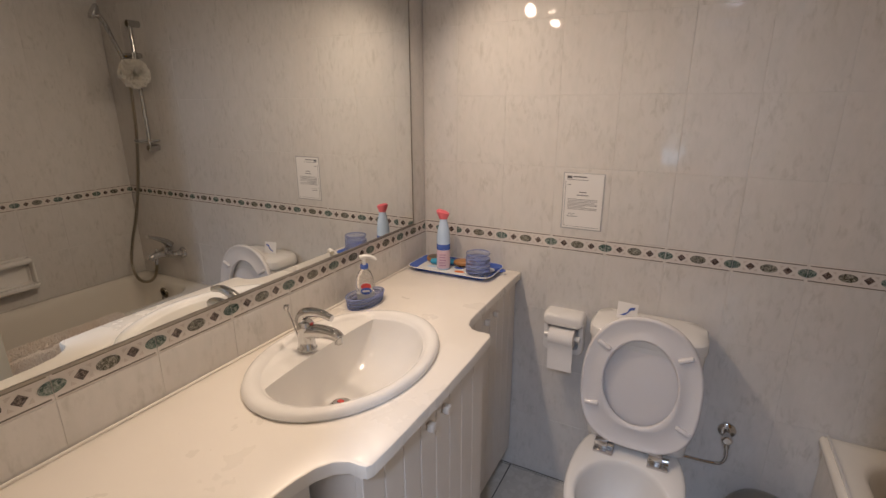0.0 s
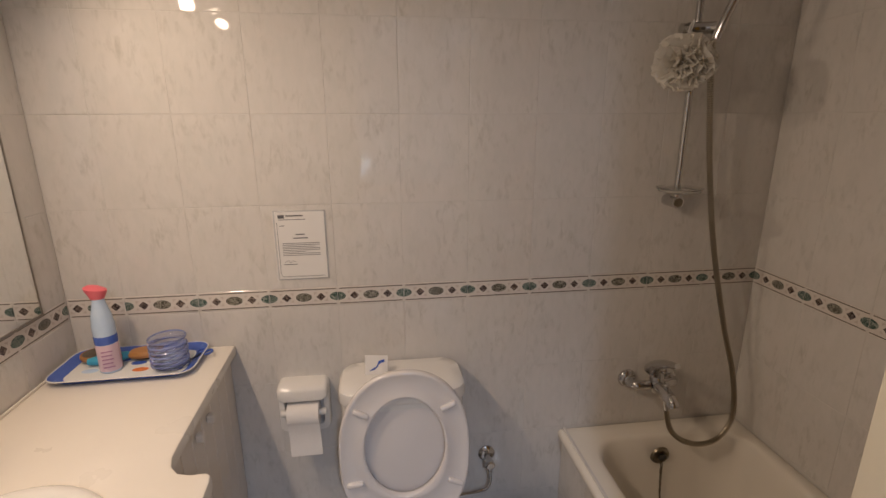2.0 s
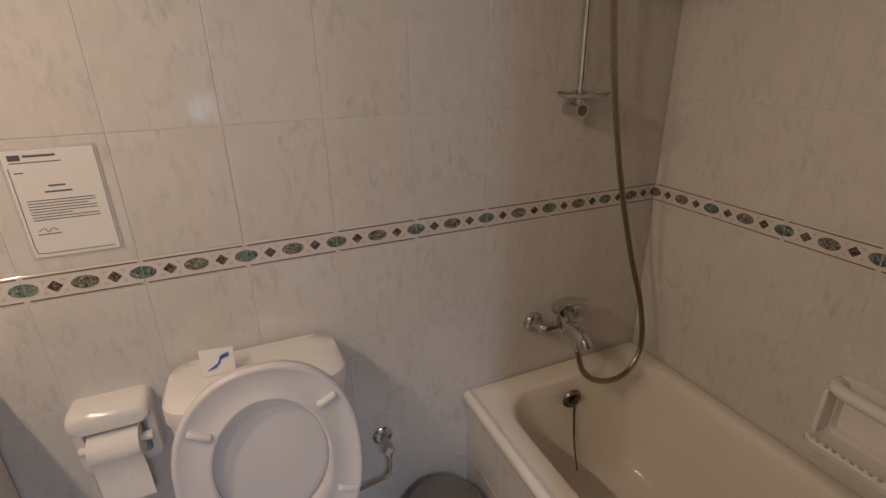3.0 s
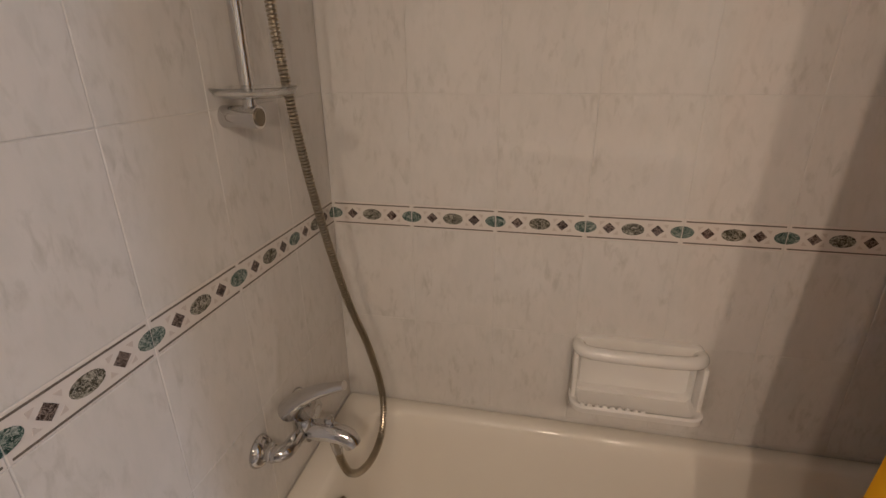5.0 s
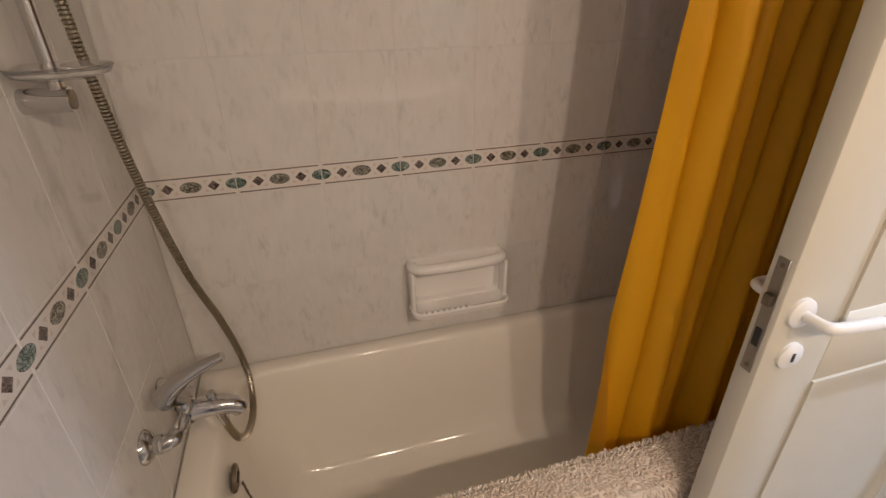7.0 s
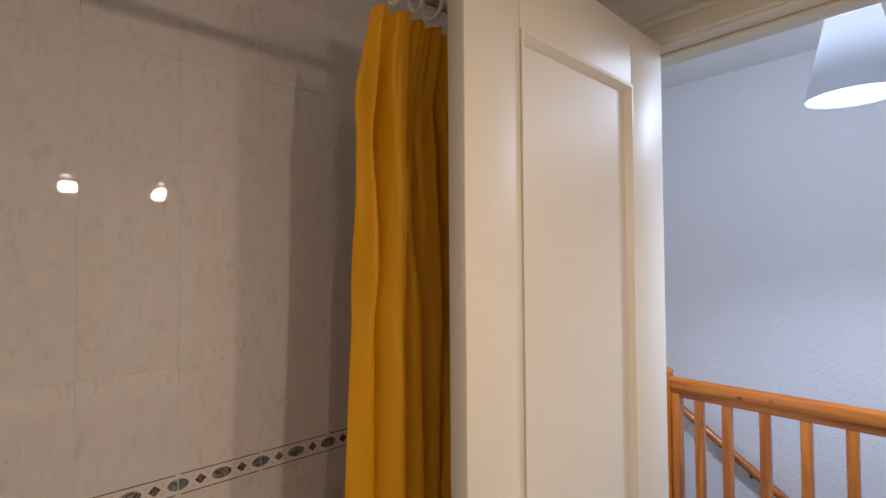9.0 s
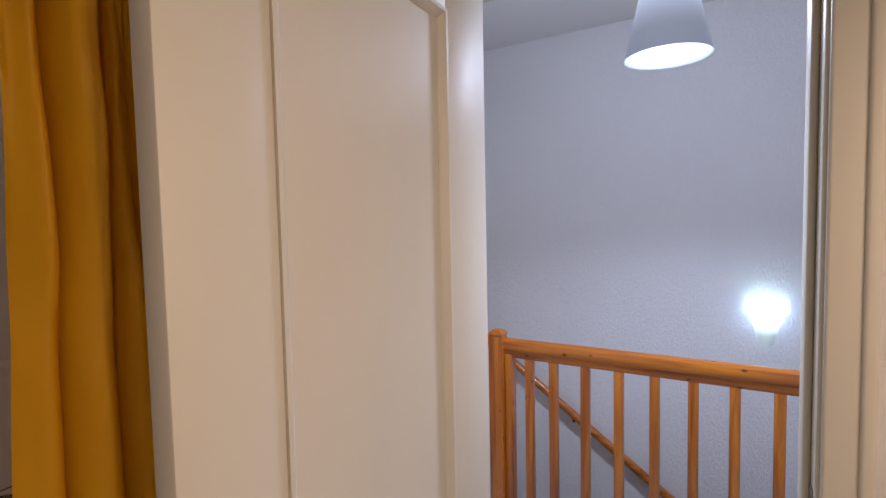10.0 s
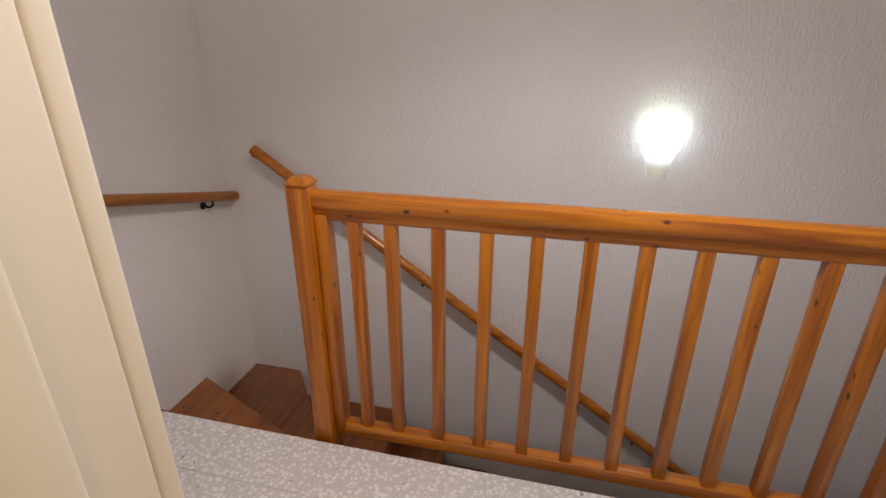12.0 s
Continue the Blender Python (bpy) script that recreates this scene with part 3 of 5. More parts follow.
def cabinet(y0, y1, depth, label, doors=2):
    c = thing("vanity_cabinet", (0, 0, 0), label, "cabinet", "cabinets under the vanity top")
    # an open-topped carcass, so that a bowl can hang into it
    part("body", box(0.003, depth - 0.019, y0, y1, 0.09, CT - 0.17, 0.001, 1), CABINET, c)
    for a, b in ((y0, y0 + 0.004), (y1 - 0.004, y1)):
        part("side_panel", box(0.003, depth - 0.019, a, b, CT - 0.17, CT - 0.033), CABINET, c)
    part("front_rail", box(depth - 0.025, depth - 0.019, y0 + 0.004, y1 - 0.004, CT - 0.17, CT - 0.033), CABINET, c)
    part("plinth", box(0.003, depth - 0.06, y0, y1, 0, 0.09), CABINET, c)
    w = (y1 - y0 - 0.003) / doors
    for i in range(doors):
        a = y0 + 0.0015 + i * w
        b = a + w - 0.003
        # a boarded front: shallow vertical grooves
        k = 4
        g = (b - a) / k
        dr = part("door", box(depth - 0.019, depth - 0.005, a, b, 0.095, CT - 0.038), CABINET, c)
        for j in range(k):
            part("board", box(depth - 0.0051, depth - 0.001, a + j * g + (0 if j == 0 else 0.0012), a + (j + 1) * g - (0 if j == k - 1 else 0.0012), 0.095, CT - 0.038, 0.0015, 1), CABINET, dr)
        ky = b - 0.038 if i == 0 else a + 0.038
        kn = part("knob", box(depth - 0.001, depth + 0.019, ky - 0.011, ky + 0.011, 0.822, 0.844, 0.005, 3), CABINET, dr, "small square cream knob")
    return c


cabinet(-0.545, -0.004, 0.42, "cream painted double-door vanity cabinet next to the toilet")
cabinet(-1.165, -0.572, 0.523, "deeper cream painted vanity cabinet below the washbasin")
cabinet(YD + 0.014, -1.195, 0.42, "cream painted vanity cabinet beside the doorway")


# ---- washbasin and tap ----
def basin():
    b = thing("washbasin", (SX, SY, CT), "white ceramic oval drop-in washbasin with a broad rounded rim", "washbasin")
    prof = [(1.0, 0.0005, 1), (1.012, 0.006, 1), (1.0, 0.014, 1), (0.965, 0.0195, 1), (0.92, 0.020, 1), (0.875, 0.0165, 1), (0.85, 0.010, 1)]
    rings = []
    n = 56
    for k, z, _ in prof:
        rings.append([(SA * k * math.cos(2 * math.pi * i / n), SB * k * math.sin(2 * math.pi * i / n), z) for i in range(n)])
    # a flat ledge on the tap side, then a deep bowl with a straight, steep back
    rings.append([(SA * 0.835 * math.cos(2 * math.pi * i / n), SB * 0.835 * math.sin(2 * math.pi * i / n), 0.0065) for i in range(n)])
    for k, z in ((0.825, 0.0055), (0.818, 0.001), (0.80, -0.014), (0.765, -0.038), (0.70, -0.068), (0.60, -0.096), (0.46, -0.118), (0.32, -0.130), (0.2, -0.135), (0.13, -0.137)):
        ring = []
        for i in range(n):
            a = 2 * math.pi * i / n
            x, y = SA * k * math.cos(a), SB * k * math.sin(a)
            lim = -0.088 + 0.022 * (y / SB) ** 2
            g = (0.825 - k) / 0.7
            ring.append((max(x - 0.018 * g, lim + 0.030 * g), y - 0.024 * g, z))
        rings.append(ring)
    part("bowl", loft(rings, cap=(False, True)), CERAMIC, b, angle=50)
    m = Matrix.Translation((-0.018, -0.024, -0.1365))
    part("drain_ring", lathe([(0.030, -0.002), (0.030, 0.003), (0.026, 0.004), (0.021, 0.001)], 24, m=m), CHROME, b)
    plug = part("plug", lathe([(0.0, 0.012), (0.012, 0.0115), (0.019, 0.009), (0.020, 0.004), (0.016, 0.0)], 24, m=m), CHROME, b)
    part("plug_mark", box(-0.026, -0.010, -0.030, -0.018, -0.1248, -0.1236), RED, plug)
    m = Matrix.Translation((0.157, -0.003, -0.034)) @ Euler((0, radians(-66), 0)).to_matrix().to_4x4()
    ov = part("overflow", lathe([(0.0, 0.001), (0.009, 0.001), (0.010, 0.003), (0.013, 0.003), (0.014, 0.0), (0.013, -0.006)], 24, m=m), CHROME, b, "small chrome overflow ring")
    part("overflow_hole", lathe([(0.0, 0.0016), (0.0085, 0.0016), (0.0085, 0.0), (0.0, 0.0)], 20, m=m), BLACK, ov)
    return b


basin()


def basin_tap():
    x, y, z = 0.140, -0.893, CT + 0.010
    t = thing("basin_tap", (x, y, z), "chrome single-lever basin mixer on the washbasin ledge", "tap")
    part("body", lathe([(0.026, 0), (0.027, 0.005), (0.023, 0.010), (0.022, 0.05), (0.024, 0.062), (0.023, 0.075), (0.018, 0.082), (0.0, 0.083)], 28), CHROME, t)
    sp = smooth_path([(0.0, 0, 0.050), (0.035, 0.0, 0.060), (0.075, 0.002, 0.064), (0.102, 0.003, 0.061), (0.112, 0.003, 0.054)], 6)
    s = part("spout", tube(sp, lambda u: 0.021 - 0.007 * u, 16), CHROME, t)
    part("aerator", cyl((0.107, 0.003, 0.058), (0.108, 0.003, 0.040), 0.0105, n=18), CHROME, s)
    lv = smooth_path([(-0.012, 0, 0.078), (-0.006, 0.0, 0.098), (0.02, 0.0, 0.111), (0.055, 0.001, 0.115), (0.092, 0.002, 0.107)], 6)
    bm = tube(lv, lambda u: 0.018 - 0.009 * u, 14)
    part("lever", bm, CHROME, t)
    part("indicator", box(0.021, 0.024, -0.004, 0.004, 0.074, 0.081), RED, t)
    rod = part("lift_rod", cyl((-0.022, -0.004, 0.02), (-0.052, -0.01, 0.112), 0.0026, n=10), CHROME, t)
    m = Matrix.Translation((-0.052, -0.01, 0.112))
    part("rod_knob", lathe([(0.0, -0.006), (0.006, -0.005), (0.0085, 0.002), (0.007, 0.008), (0.0, 0.010)], 16, m=m), CHROME, rod)
    return t


basin_tap()

# ---- mirror ----
mir = thing("mirror", (0, 0, 0), "large frameless wall mirror above the vanity top", "mirror")
part("glass", box(0.0005, 0.0055, YD + 0.02, -0.112, BORDER1 + 0.002, 1.97, 0.0012, 1), MIRROR, mir, smooth=False)
part("edge_strip", box(0.0005, 0.007, -0.112, -0.108, BORDER1, 1.97), STEEL, mir)
part("edge_strip", box(0.0005, 0.008, YD + 0.02, -0.108, BORDER1 - 0.002, BORDER1 + 0.004), STEEL, mir)

# ---- mirror light: a bar with three spots ----
bar = thing("mirror_light", (0.0, -0.75, 2.08), "chrome light bar with three warm spots above the mirror", "wall lamp")
part("rail", box(0.002, 0.03, -0.52, 0.52, -0.02, 0.02, 0.006, 2), CHROME, bar)
# the heads are turned down on the vanity top, each a little its own way
for yy, aim, watts in ((-0.43, (0.85, -1.22, 0.90), 22.0), (0.01, (0.80, -0.85, 0.90), 29.0), (0.44, (0.90, -0.36, 0.90), 14.0)):
    part("arm", cyl((0.02, yy, 0.0), (0.15, yy, 0.012), 0.006, n=12), CHROME, bar)
    sp = part("spot_shade", lathe([(0.010, 0.0), (0.017, 0.010), (0.025, 0.034), (0.026, 0.038), (0.023, 0.034), (0.014, 0.012)], 24, m=Matrix.Translation((0.15, yy, 0.02)) @ Euler((0, radians(158), 0)).to_matrix().to_4x4(), caps=False), CHROME, bar)
    part("bulb", lathe([(0.0, 0.018), (0.010, 0.02), (0.017, 0.032), (0.017, 0.042), (0.0, 0.050)], 20, m=Matrix.Translation((0.15, yy, 0.02)) @ Euler((0, radians(158), 0)).to_matrix().to_4x4()), BULB, sp)
    spot_lamp("spot_light", (0.188, -0.75 + yy, 2.005), aim, watts, WARM, 0.026, 178, 1.0)


# ---- toilet ----
def toilet():
    cx = 0.932
    t = thing("toilet", (cx, 0, 0), "white ceramic close-coupled toilet with raised seat and lid", "toilet")

    def oval(w, yb, yf, z, sq=2.3, n=40):
        """A ring from yb (wall side) to yf (front), w half wide."""
        cy, l = (yb + yf) / 2, (yb - yf) / 2
        out = []
        for i in range(n):
            a = 2 * math.pi * i / n
            c, s = math.cos(a), math.sin(a)
            out.append((w * math.copysign(abs(c) ** (2 / sq), c), cy + l * math.copysign(abs(s) ** (2 / sq), s), z))
        return out
    rings = [oval(0.115, -0.10, -0.46, 0.0), oval(0.112, -0.10, -0.47, 0.03), oval(0.095, -0.11, -0.47, 0.12), oval(0.11, -0.10, -0.52, 0.22), oval(0.15, -0.08, -0.59, 0.31), oval(0.174, -0.06, -0.635, 0.365),
             oval(0.180, -0.05, -0.645, 0.388), oval(0.177, -0.053, -0.642, 0.396), oval(0.168, -0.06, -0.632, 0.400), oval(0.148, -0.26, -0.60, 0.400, 2.0), oval(0.140, -0.265, -0.592, 0.396, 2.0), oval(0.136, -0.268, -0.588, 0.38, 2.0), oval(0.122, -0.275, -0.565, 0.33, 2.0), oval(0.085, -0.29, -0.48, 0.25, 2.0), oval(0.05, -0.31, -0.42, 0.22, 2.0)]
    part("bowl", loft(rings), CERAMIC, t, angle=75)
    part("water", lathe([(0.0, 0.262), (1.0, 0.262), (1.0, 0.261), (0.0, 0.261)], 28, None, Matrix.Translation((0, -0.39, 0)), 0.088, 0.10), clear("water", (0.9, 0.93, 0.92), 0.02, 0.9, 1.33), t)
    tank = [(rounded(-0.165, 0.165, -0.172, -0.012, 0.035), 0.405), (rounded(-0.172, 0.172, -0.178, -0.008, 0.045), 0.45), (rounded(-0.180, 0.180, -0.184, -0.006, 0.05), 0.784), (rounded(-0.180, 0.180, -0.184, -0.006, 0.05), 0.792)]
    c = part("cistern", loft([[(x, y, z) for x, y in o] for o, z in tank]), CERAMIC, t)
    lid = [(rounded(-0.184, 0.184, -0.190, -0.004, 0.052), 0.795), (rounded(-0.186, 0.186, -0.192, -0.004, 0.052), 0.802), (rounded(-0.184, 0.184, -0.190, -0.006, 0.055), 0.832), (rounded(-0.176, 0.176, -0.180, -0.012, 0.055), 0.842), (rounded(-0.14, 0.14, -0.15, -0.04, 0.05), 0.847)]
    part("cistern_lid", loft([[(x, y, z) for x, y in o] for o, z in lid]), CERAMIC, c)

    # seat and lid stand up, leaning back on the cistern; built flat, then tilted about the hinge
    tilt = Matrix.Translation((0, -0.225, 0.428)) @ Euler((radians(86.5), 0, 0)).to_matrix().to_4x4()

    def egg(w, l0, l1, z, n=44, sq=2.25):
        out = []
        for i in range(n):
            a = 2 * math.pi * i / n
            c_, s_ = math.cos(a), math.sin(a)
            cy, l = (l0 + l1) / 2, (l1 - l0) / 2
            wide = 1.0 - 0.02 * max(0.0, s_)
            sq_ = sq + (0.75 if s_ < 0 and sq > 2.0 else 0.0)
            out.append((w * wide * math.copysign(abs(c_) ** (2 / sq_), c_), cy + l * math.copysign(abs(s_) ** (2 / sq_), s_), z))
        return out
    lidm = loft([egg(0.176, 0.022, 0.462, -0.040), egg(0.182, 0.016, 0.468, -0.034), egg(0.182, 0.016, 0.468, -0.024), egg(0.176, 0.022, 0.462, -0.020)])
    bmesh.ops.transform(lidm, matrix=tilt, verts=lidm.verts)
    part("lid", lidm, SEAT, t)
    # the underside: a raised lip round the hole, a shallow trough, a raised outer lip
    rings = [egg(0.117, 0.088, 0.398, -0.004, sq=2.0), egg(0.116, 0.087, 0.399, 0.005, sq=2.0), egg(0.119, 0.084, 0.402, 0.0095, sq=2.0), egg(0.124, 0.078, 0.408, 0.0095, sq=2.05), egg(0.131, 0.070, 0.416, 0.004, sq=2.1), egg(0.165, 0.026, 0.456, 0.0045), egg(0.176, 0.014, 0.467, 0.0075), egg(0.181, 0.009, 0.472, 0.0095), egg(0.186, 0.004, 0.477, 0.008), egg(0.189, 0.001, 0.480, 0.001), egg(0.188, 0.002, 0.479, -0.008), egg(0.181, 0.009, 0.472, -0.015), egg(0.13, 0.065, 0.41, -0.017), egg(0.119, 0.086, 0.400, -0.013, sq=2.0), egg(0.117, 0.088, 0.398, -0.004, sq=2.0)]
    st = loft(rings, cap=(False, False))
    bmesh.ops.transform(st, matrix=tilt, verts=st.verts)
    seat = part("seat", st, SEAT, t, "raised grey-white plastic toilet seat", angle=75)
    for px, py, ang in ((-0.146, 0.140, 6), (0.146, 0.120, -22), (-0.122, 0.362, -30), (0.125, 0.366, 24)):
        b = box(-0.024, 0.024, -0.0075, 0.0075, 0.001, 0.017, 0.006, 3)
        bmesh.ops.transform(b, matrix=tilt @ Matrix.Translation((px, py, 0)) @ pose(0, 0, 0, 0, 0, ang), verts=b.verts)
        part("bumper", b, SEAT, seat)
    for hx in (-0.088, 0.088):
        h = part("hinge", box(hx - 0.033, hx + 0.033, -0.262, -0.214, 0.4005, 0.411, 0.003, 2), CHROME, t, "chrome seat hinge")
        part("hinge_knuckle", cyl((hx - 0.033, -0.226, 0.418), (hx + 0.033, -0.226, 0.418), 0.0105, n=18), CHROME, h)
        part("hinge_arm", box(hx - 0.030, hx + 0.012, -0.247, -0.222, 0.411, 0.440, 0.003, 2), CHROME, h)
    return t


toilet()
sachet = thing("sachet", (0.857, -0.105, 0.8485), "small white card with blue print propped on the cistern lid", "card", rz=-8)
cm = box(-0.034, 0.034, -0.0015, 0.0015, 0.0, 0.058, 0.0006, 1)
bmesh.ops.transform(cm, matrix=pose(0, 0, 0, -14, 0, 0), verts=cm.verts)
part("card", cm, PAPER, sachet)
for k in range(3):
    st = tube(smooth_path([(-0.02 + 0.006 * k, -0.0022, 0.012 + 0.004 * k), (-0.004 + 0.004 * k, -0.0022, 0.018 + 0.004 * k), (0.008, -0.0022, 0.034 + 0.003 * k), (0.024, -0.0022, 0.040 + 0.003 * k)], 4), 0.0014, 6)
    bmesh.ops.transform(st, matrix=pose(0, 0, 0, -14, 0, 0), verts=st.verts)
    part("print", st, BLUE, sachet)

# ---- paper holder ----
hold = thing("toilet_roll_holder", (0.63, 0, 0.718), "white ceramic toilet roll holder with a half-used roll", "roll holder")
bm = bmesh.new()
ro = [(x, z) for x, z in rounded(-0.078, 0.078, -0.085, 0.085, 0.022)]
ri = [(x, z) for x, z in rounded(-0.058, 0.058, -0.062, 0.045, 0.012)]
o = [ro, ro, [(x * 0.97, z * 0.97) for x, z in ro], [(x * 1.03, z * 1.03) for x, z in ri], ri, [(x * 0.96, z * 0.96) for x, z in ri]]
d = [0.0, -0.034, -0.041, -0.041, -0.036, -0.006]
part("shell", loft([[(x, y, z) for x, z in ring] for ring, y in zip(o, d)], cap=(True, True)), CERAMIC, hold)
part("hood", loft([[(x, y, z) for x, z in rounded(-0.076 * k, 0.076 * k, 0.037, 0.0853 - e, 0.016)] for k, y, e in ((1.0, -0.036, 0.0), (1.0, -0.055, 0.004), (0.96, -0.064, 0.010), (0.86, -0.068, 0.016))]), CERAMIC, hold)
part("spindle", cyl((-0.068, -0.052, -0.012), (0.068, -0.052, -0.012), 0.0105, n=16), CERAMIC, hold)
roll = part("roll", lathe([(0.018, -0.047), (0.0375, -0.047), (0.038, -0.045), (0.038, 0.045), (0.0375, 0.047), (0.018, 0.047)], 36, m=Matrix.Translation((0, -0.055, -0.014)) @ Euler((0, radians(90), 0)).to_matrix().to_4x4()), TISSUE, hold, "white toilet paper roll")
bm = bmesh.new()
rings = []
for k in range(9):
    z = -0.014 - k * 0.0150
    y = -0.093 + 0.006 * math.sin(k * 0.5)
    rings.append([bm.verts.new((sx * 0.047 + 0.002 * k * 0.4, y + dy, z)) for sx, dy in ((-1, 0), (1, 0.001), (1, 0.002), (-1, 0.001))])
join_rings(bm, rings, True)
part("loose_sheet", bm, TISSUE, roll)

# ---- notice ----
note = thing("notice", (0.656, -0.001, 1.227), "laminated printed notice stuck on the wall tiles", "notice", rz=0)
part("laminate", box(-0.074, 0.074, -0.0012, 0.0, -0.104, 0.104, 0.0004, 1), clear("laminate", (0.95, 0.95, 0.95), 0.12, 0.6, 1.3), note)
sheet = part("sheet", box(-0.069, 0.069, -0.0022, -0.0013, -0.100, 0.100), PAPER, note, smooth=False)


def text_bar(parent, x0, x1, z, h, name="text_line", y=-0.0026, m=None):
    return part(name, box(x0, x1, y, y + 0.0004, z - h / 2, z + h / 2), m or INK, parent, smooth=False)


text_bar(sheet, -0.060, -0.042, 0.087, 0.010, "letterhead")
text_bar(sheet, -0.038, 0.010, 0.089, 0.004, "letterhead")
text_bar(sheet, -0.060, 0.016, 0.078, 0.0016)
text_bar(sheet, -0.057, -0.044, 0.060, 0.0022)
text_bar(sheet, -0.014, 0.012, 0.034, 0.003)
text_bar(sheet, -0.022, 0.020, 0.023, 0.003)
for k in range(8):
    text_bar(sheet, -0.053, 0.052 - 0.012 * (k % 3 == 2) - (0.03 if k == 5 else 0.0), 0.008 - k * 0.0052, 0.0015)
text_bar(sheet, -0.053, -0.016, -0.056, 0.0018)
part("signature", tube(smooth_path([(-0.05, -0.0026, -0.05), (-0.04, -0.0026, -0.044), (-0.036, -0.0026, -0.052), (-0.028, -0.0026, -0.045), (-0.02, -0.0026, -0.05)], 4), 0.0006, 5), INK, sheet)
part("rule", tube(smooth_path([(-0.064, -0.0026, 0.07), (-0.064, -0.0026, -0.05), (-0.0635, -0.0026, -0.085), (-0.056, -0.0026, -0.0925), (-0.02, -0.0026, -0.093), (0.062, -0.0026, -0.0935)], 6), 0.0006, 5), INK, sheet)

# ---- stop valve ----
val = thing("stop_valve", (1.222, 0, 0.455), "chrome angle stop valve with a bent supply pipe", "valve")
ry = Euler((radians(90), 0, 0)).to_matrix().to_4x4()
part("flange", lathe([(0.029, 0), (0.029, 0.004), (0.022, 0.010), (0.012, 0.012)], 24, m=ry), CHROME, val)
part("body", cyl((0, 0, 0), (0, -0.055, 0), 0.011, n=16), CHROME, val)
part("knob", lathe([(0.012, 0.05), (0.016, 0.053), (0.016, 0.068), (0.012, 0.072), (0.0, 0.073)], 12, m=ry), CHROME, val)
part("outlet", cyl((0, -0.035, 0), (0.006, -0.035, -0.05), 0.0095, n=16), CHROME, val)
part("pipe", tube(smooth_path([(0.006, -0.035, -0.045), (0.008, -0.036, -0.085), (-0.004, -0.04, -0.112), (-0.04, -0.045, -0.118), (-0.12, -0.06, -0.112)], 8), 0.0055, 12), CHROME, val)

# ---- pedal bin ----
pbin = thing("pedal_bin", (1.352, -0.150, 0), "round brushed steel pedal bin with a domed lid", "bin")
part("body", lathe([(0.10, 0), (0.112, 0.004), (0.112, 0.245), (0.109, 0.25)], 40), STEEL, pbin)
part("base_ring", lathe([(0.114, 0), (0.116, 0.01), (0.114, 0.02)], 40), BLACK, pbin)
part("lid", lathe([(0.113, 0.252), (0.115, 0.258), (0.112, 0.268), (0.098, 0.288), (0.07, 0.302), (0.035, 0.309), (0.0, 0.311)], 40), STEEL, pbin)
part("pedal", box(-0.02, 0.02, -0.145, -0.10, 0.012, 0.02, 0.003, 2), BLACK, pbin)


# ---- bath mixer, shower rail and hose ----
def bath_mixer():
    t = thing("bath_mixer", (1.79, 0, 0.708), "chrome wall-mounted bath mixer with lever and diverter", "tap")
    for sx in (-0.0735, 0.0735):
        f = part("flange", lathe([(0.033, 0), (0.033, 0.004), (0.026, 0.014), (0.016, 0.018)], 28, m=Matrix.Translation((sx, 0, 0)) @ ry), CHROME, t)
        part("union", tube(smooth_path([(sx, -0.01, 0), (sx, -0.036, 0), (sx * 0.86, -0.052, 0.001), (sx * 0.3, -0.060, 0.003)], 6), lambda u: 0.0165 - 0.001 * u, 16), CHROME, f)
        part("nut", lathe([(0.0185, 0.018), (0.0195, 0.02), (0.0195, 0.032), (0.0185, 0.034)], 6, m=Matrix.Translation((sx, 0, 0)) @ ry), CHROME, f)
    part("body", lathe([(0.0, -0.022), (0.018, -0.02), (0.024, -0.008), (0.024, 0.030), (0.022, 0.038), (0.0, 0.040)], 28, m=Matrix.Translation((0, -0.062, 0.0))), CHROME, t)
    part("spout", tube(smooth_path([(0, -0.050, 0.002), (0, -0.095, 0.004), (0, -0.135, 0.001), (0, -0.156, -0.007), (0, -0.164, -0.020)], 6), lambda u: 0.0225 - 0.0045 * u, 18), CHROME, t)
    lev = smooth_path([(0, -0.030, 0.044), (0, -0.056, 0.072), (0, -0.10, 0.100), (0, -0.158, 0.124)], 6)
    bm = tube(lev, lambda u: 0.0235 - 0.0150 * u, 16)
    for q in bm.verts:
        q.co.x *= 1.25
    part("lever", bm, CHROME, t)
    k = part("diverter", cyl((0, -0.117, 0.012), (0, -0.117, 0.028), 0.006, n=14), CHROME, t)
    part("diverter_knob", lathe([(0.0, -0.002), (0.008, 0.0), (0.0105, 0.006), (0.008, 0.013), (0.0, 0.015)], 18, m=Matrix.Translation((0, -0.117, 0.026))), CHROME, k)
    part("hose_outlet", cyl((0, -0.122, -0.012), (0.004, -0.126, -0.046), 0.0105, n=16), CHROME, t)
    return t


bath_mixer()


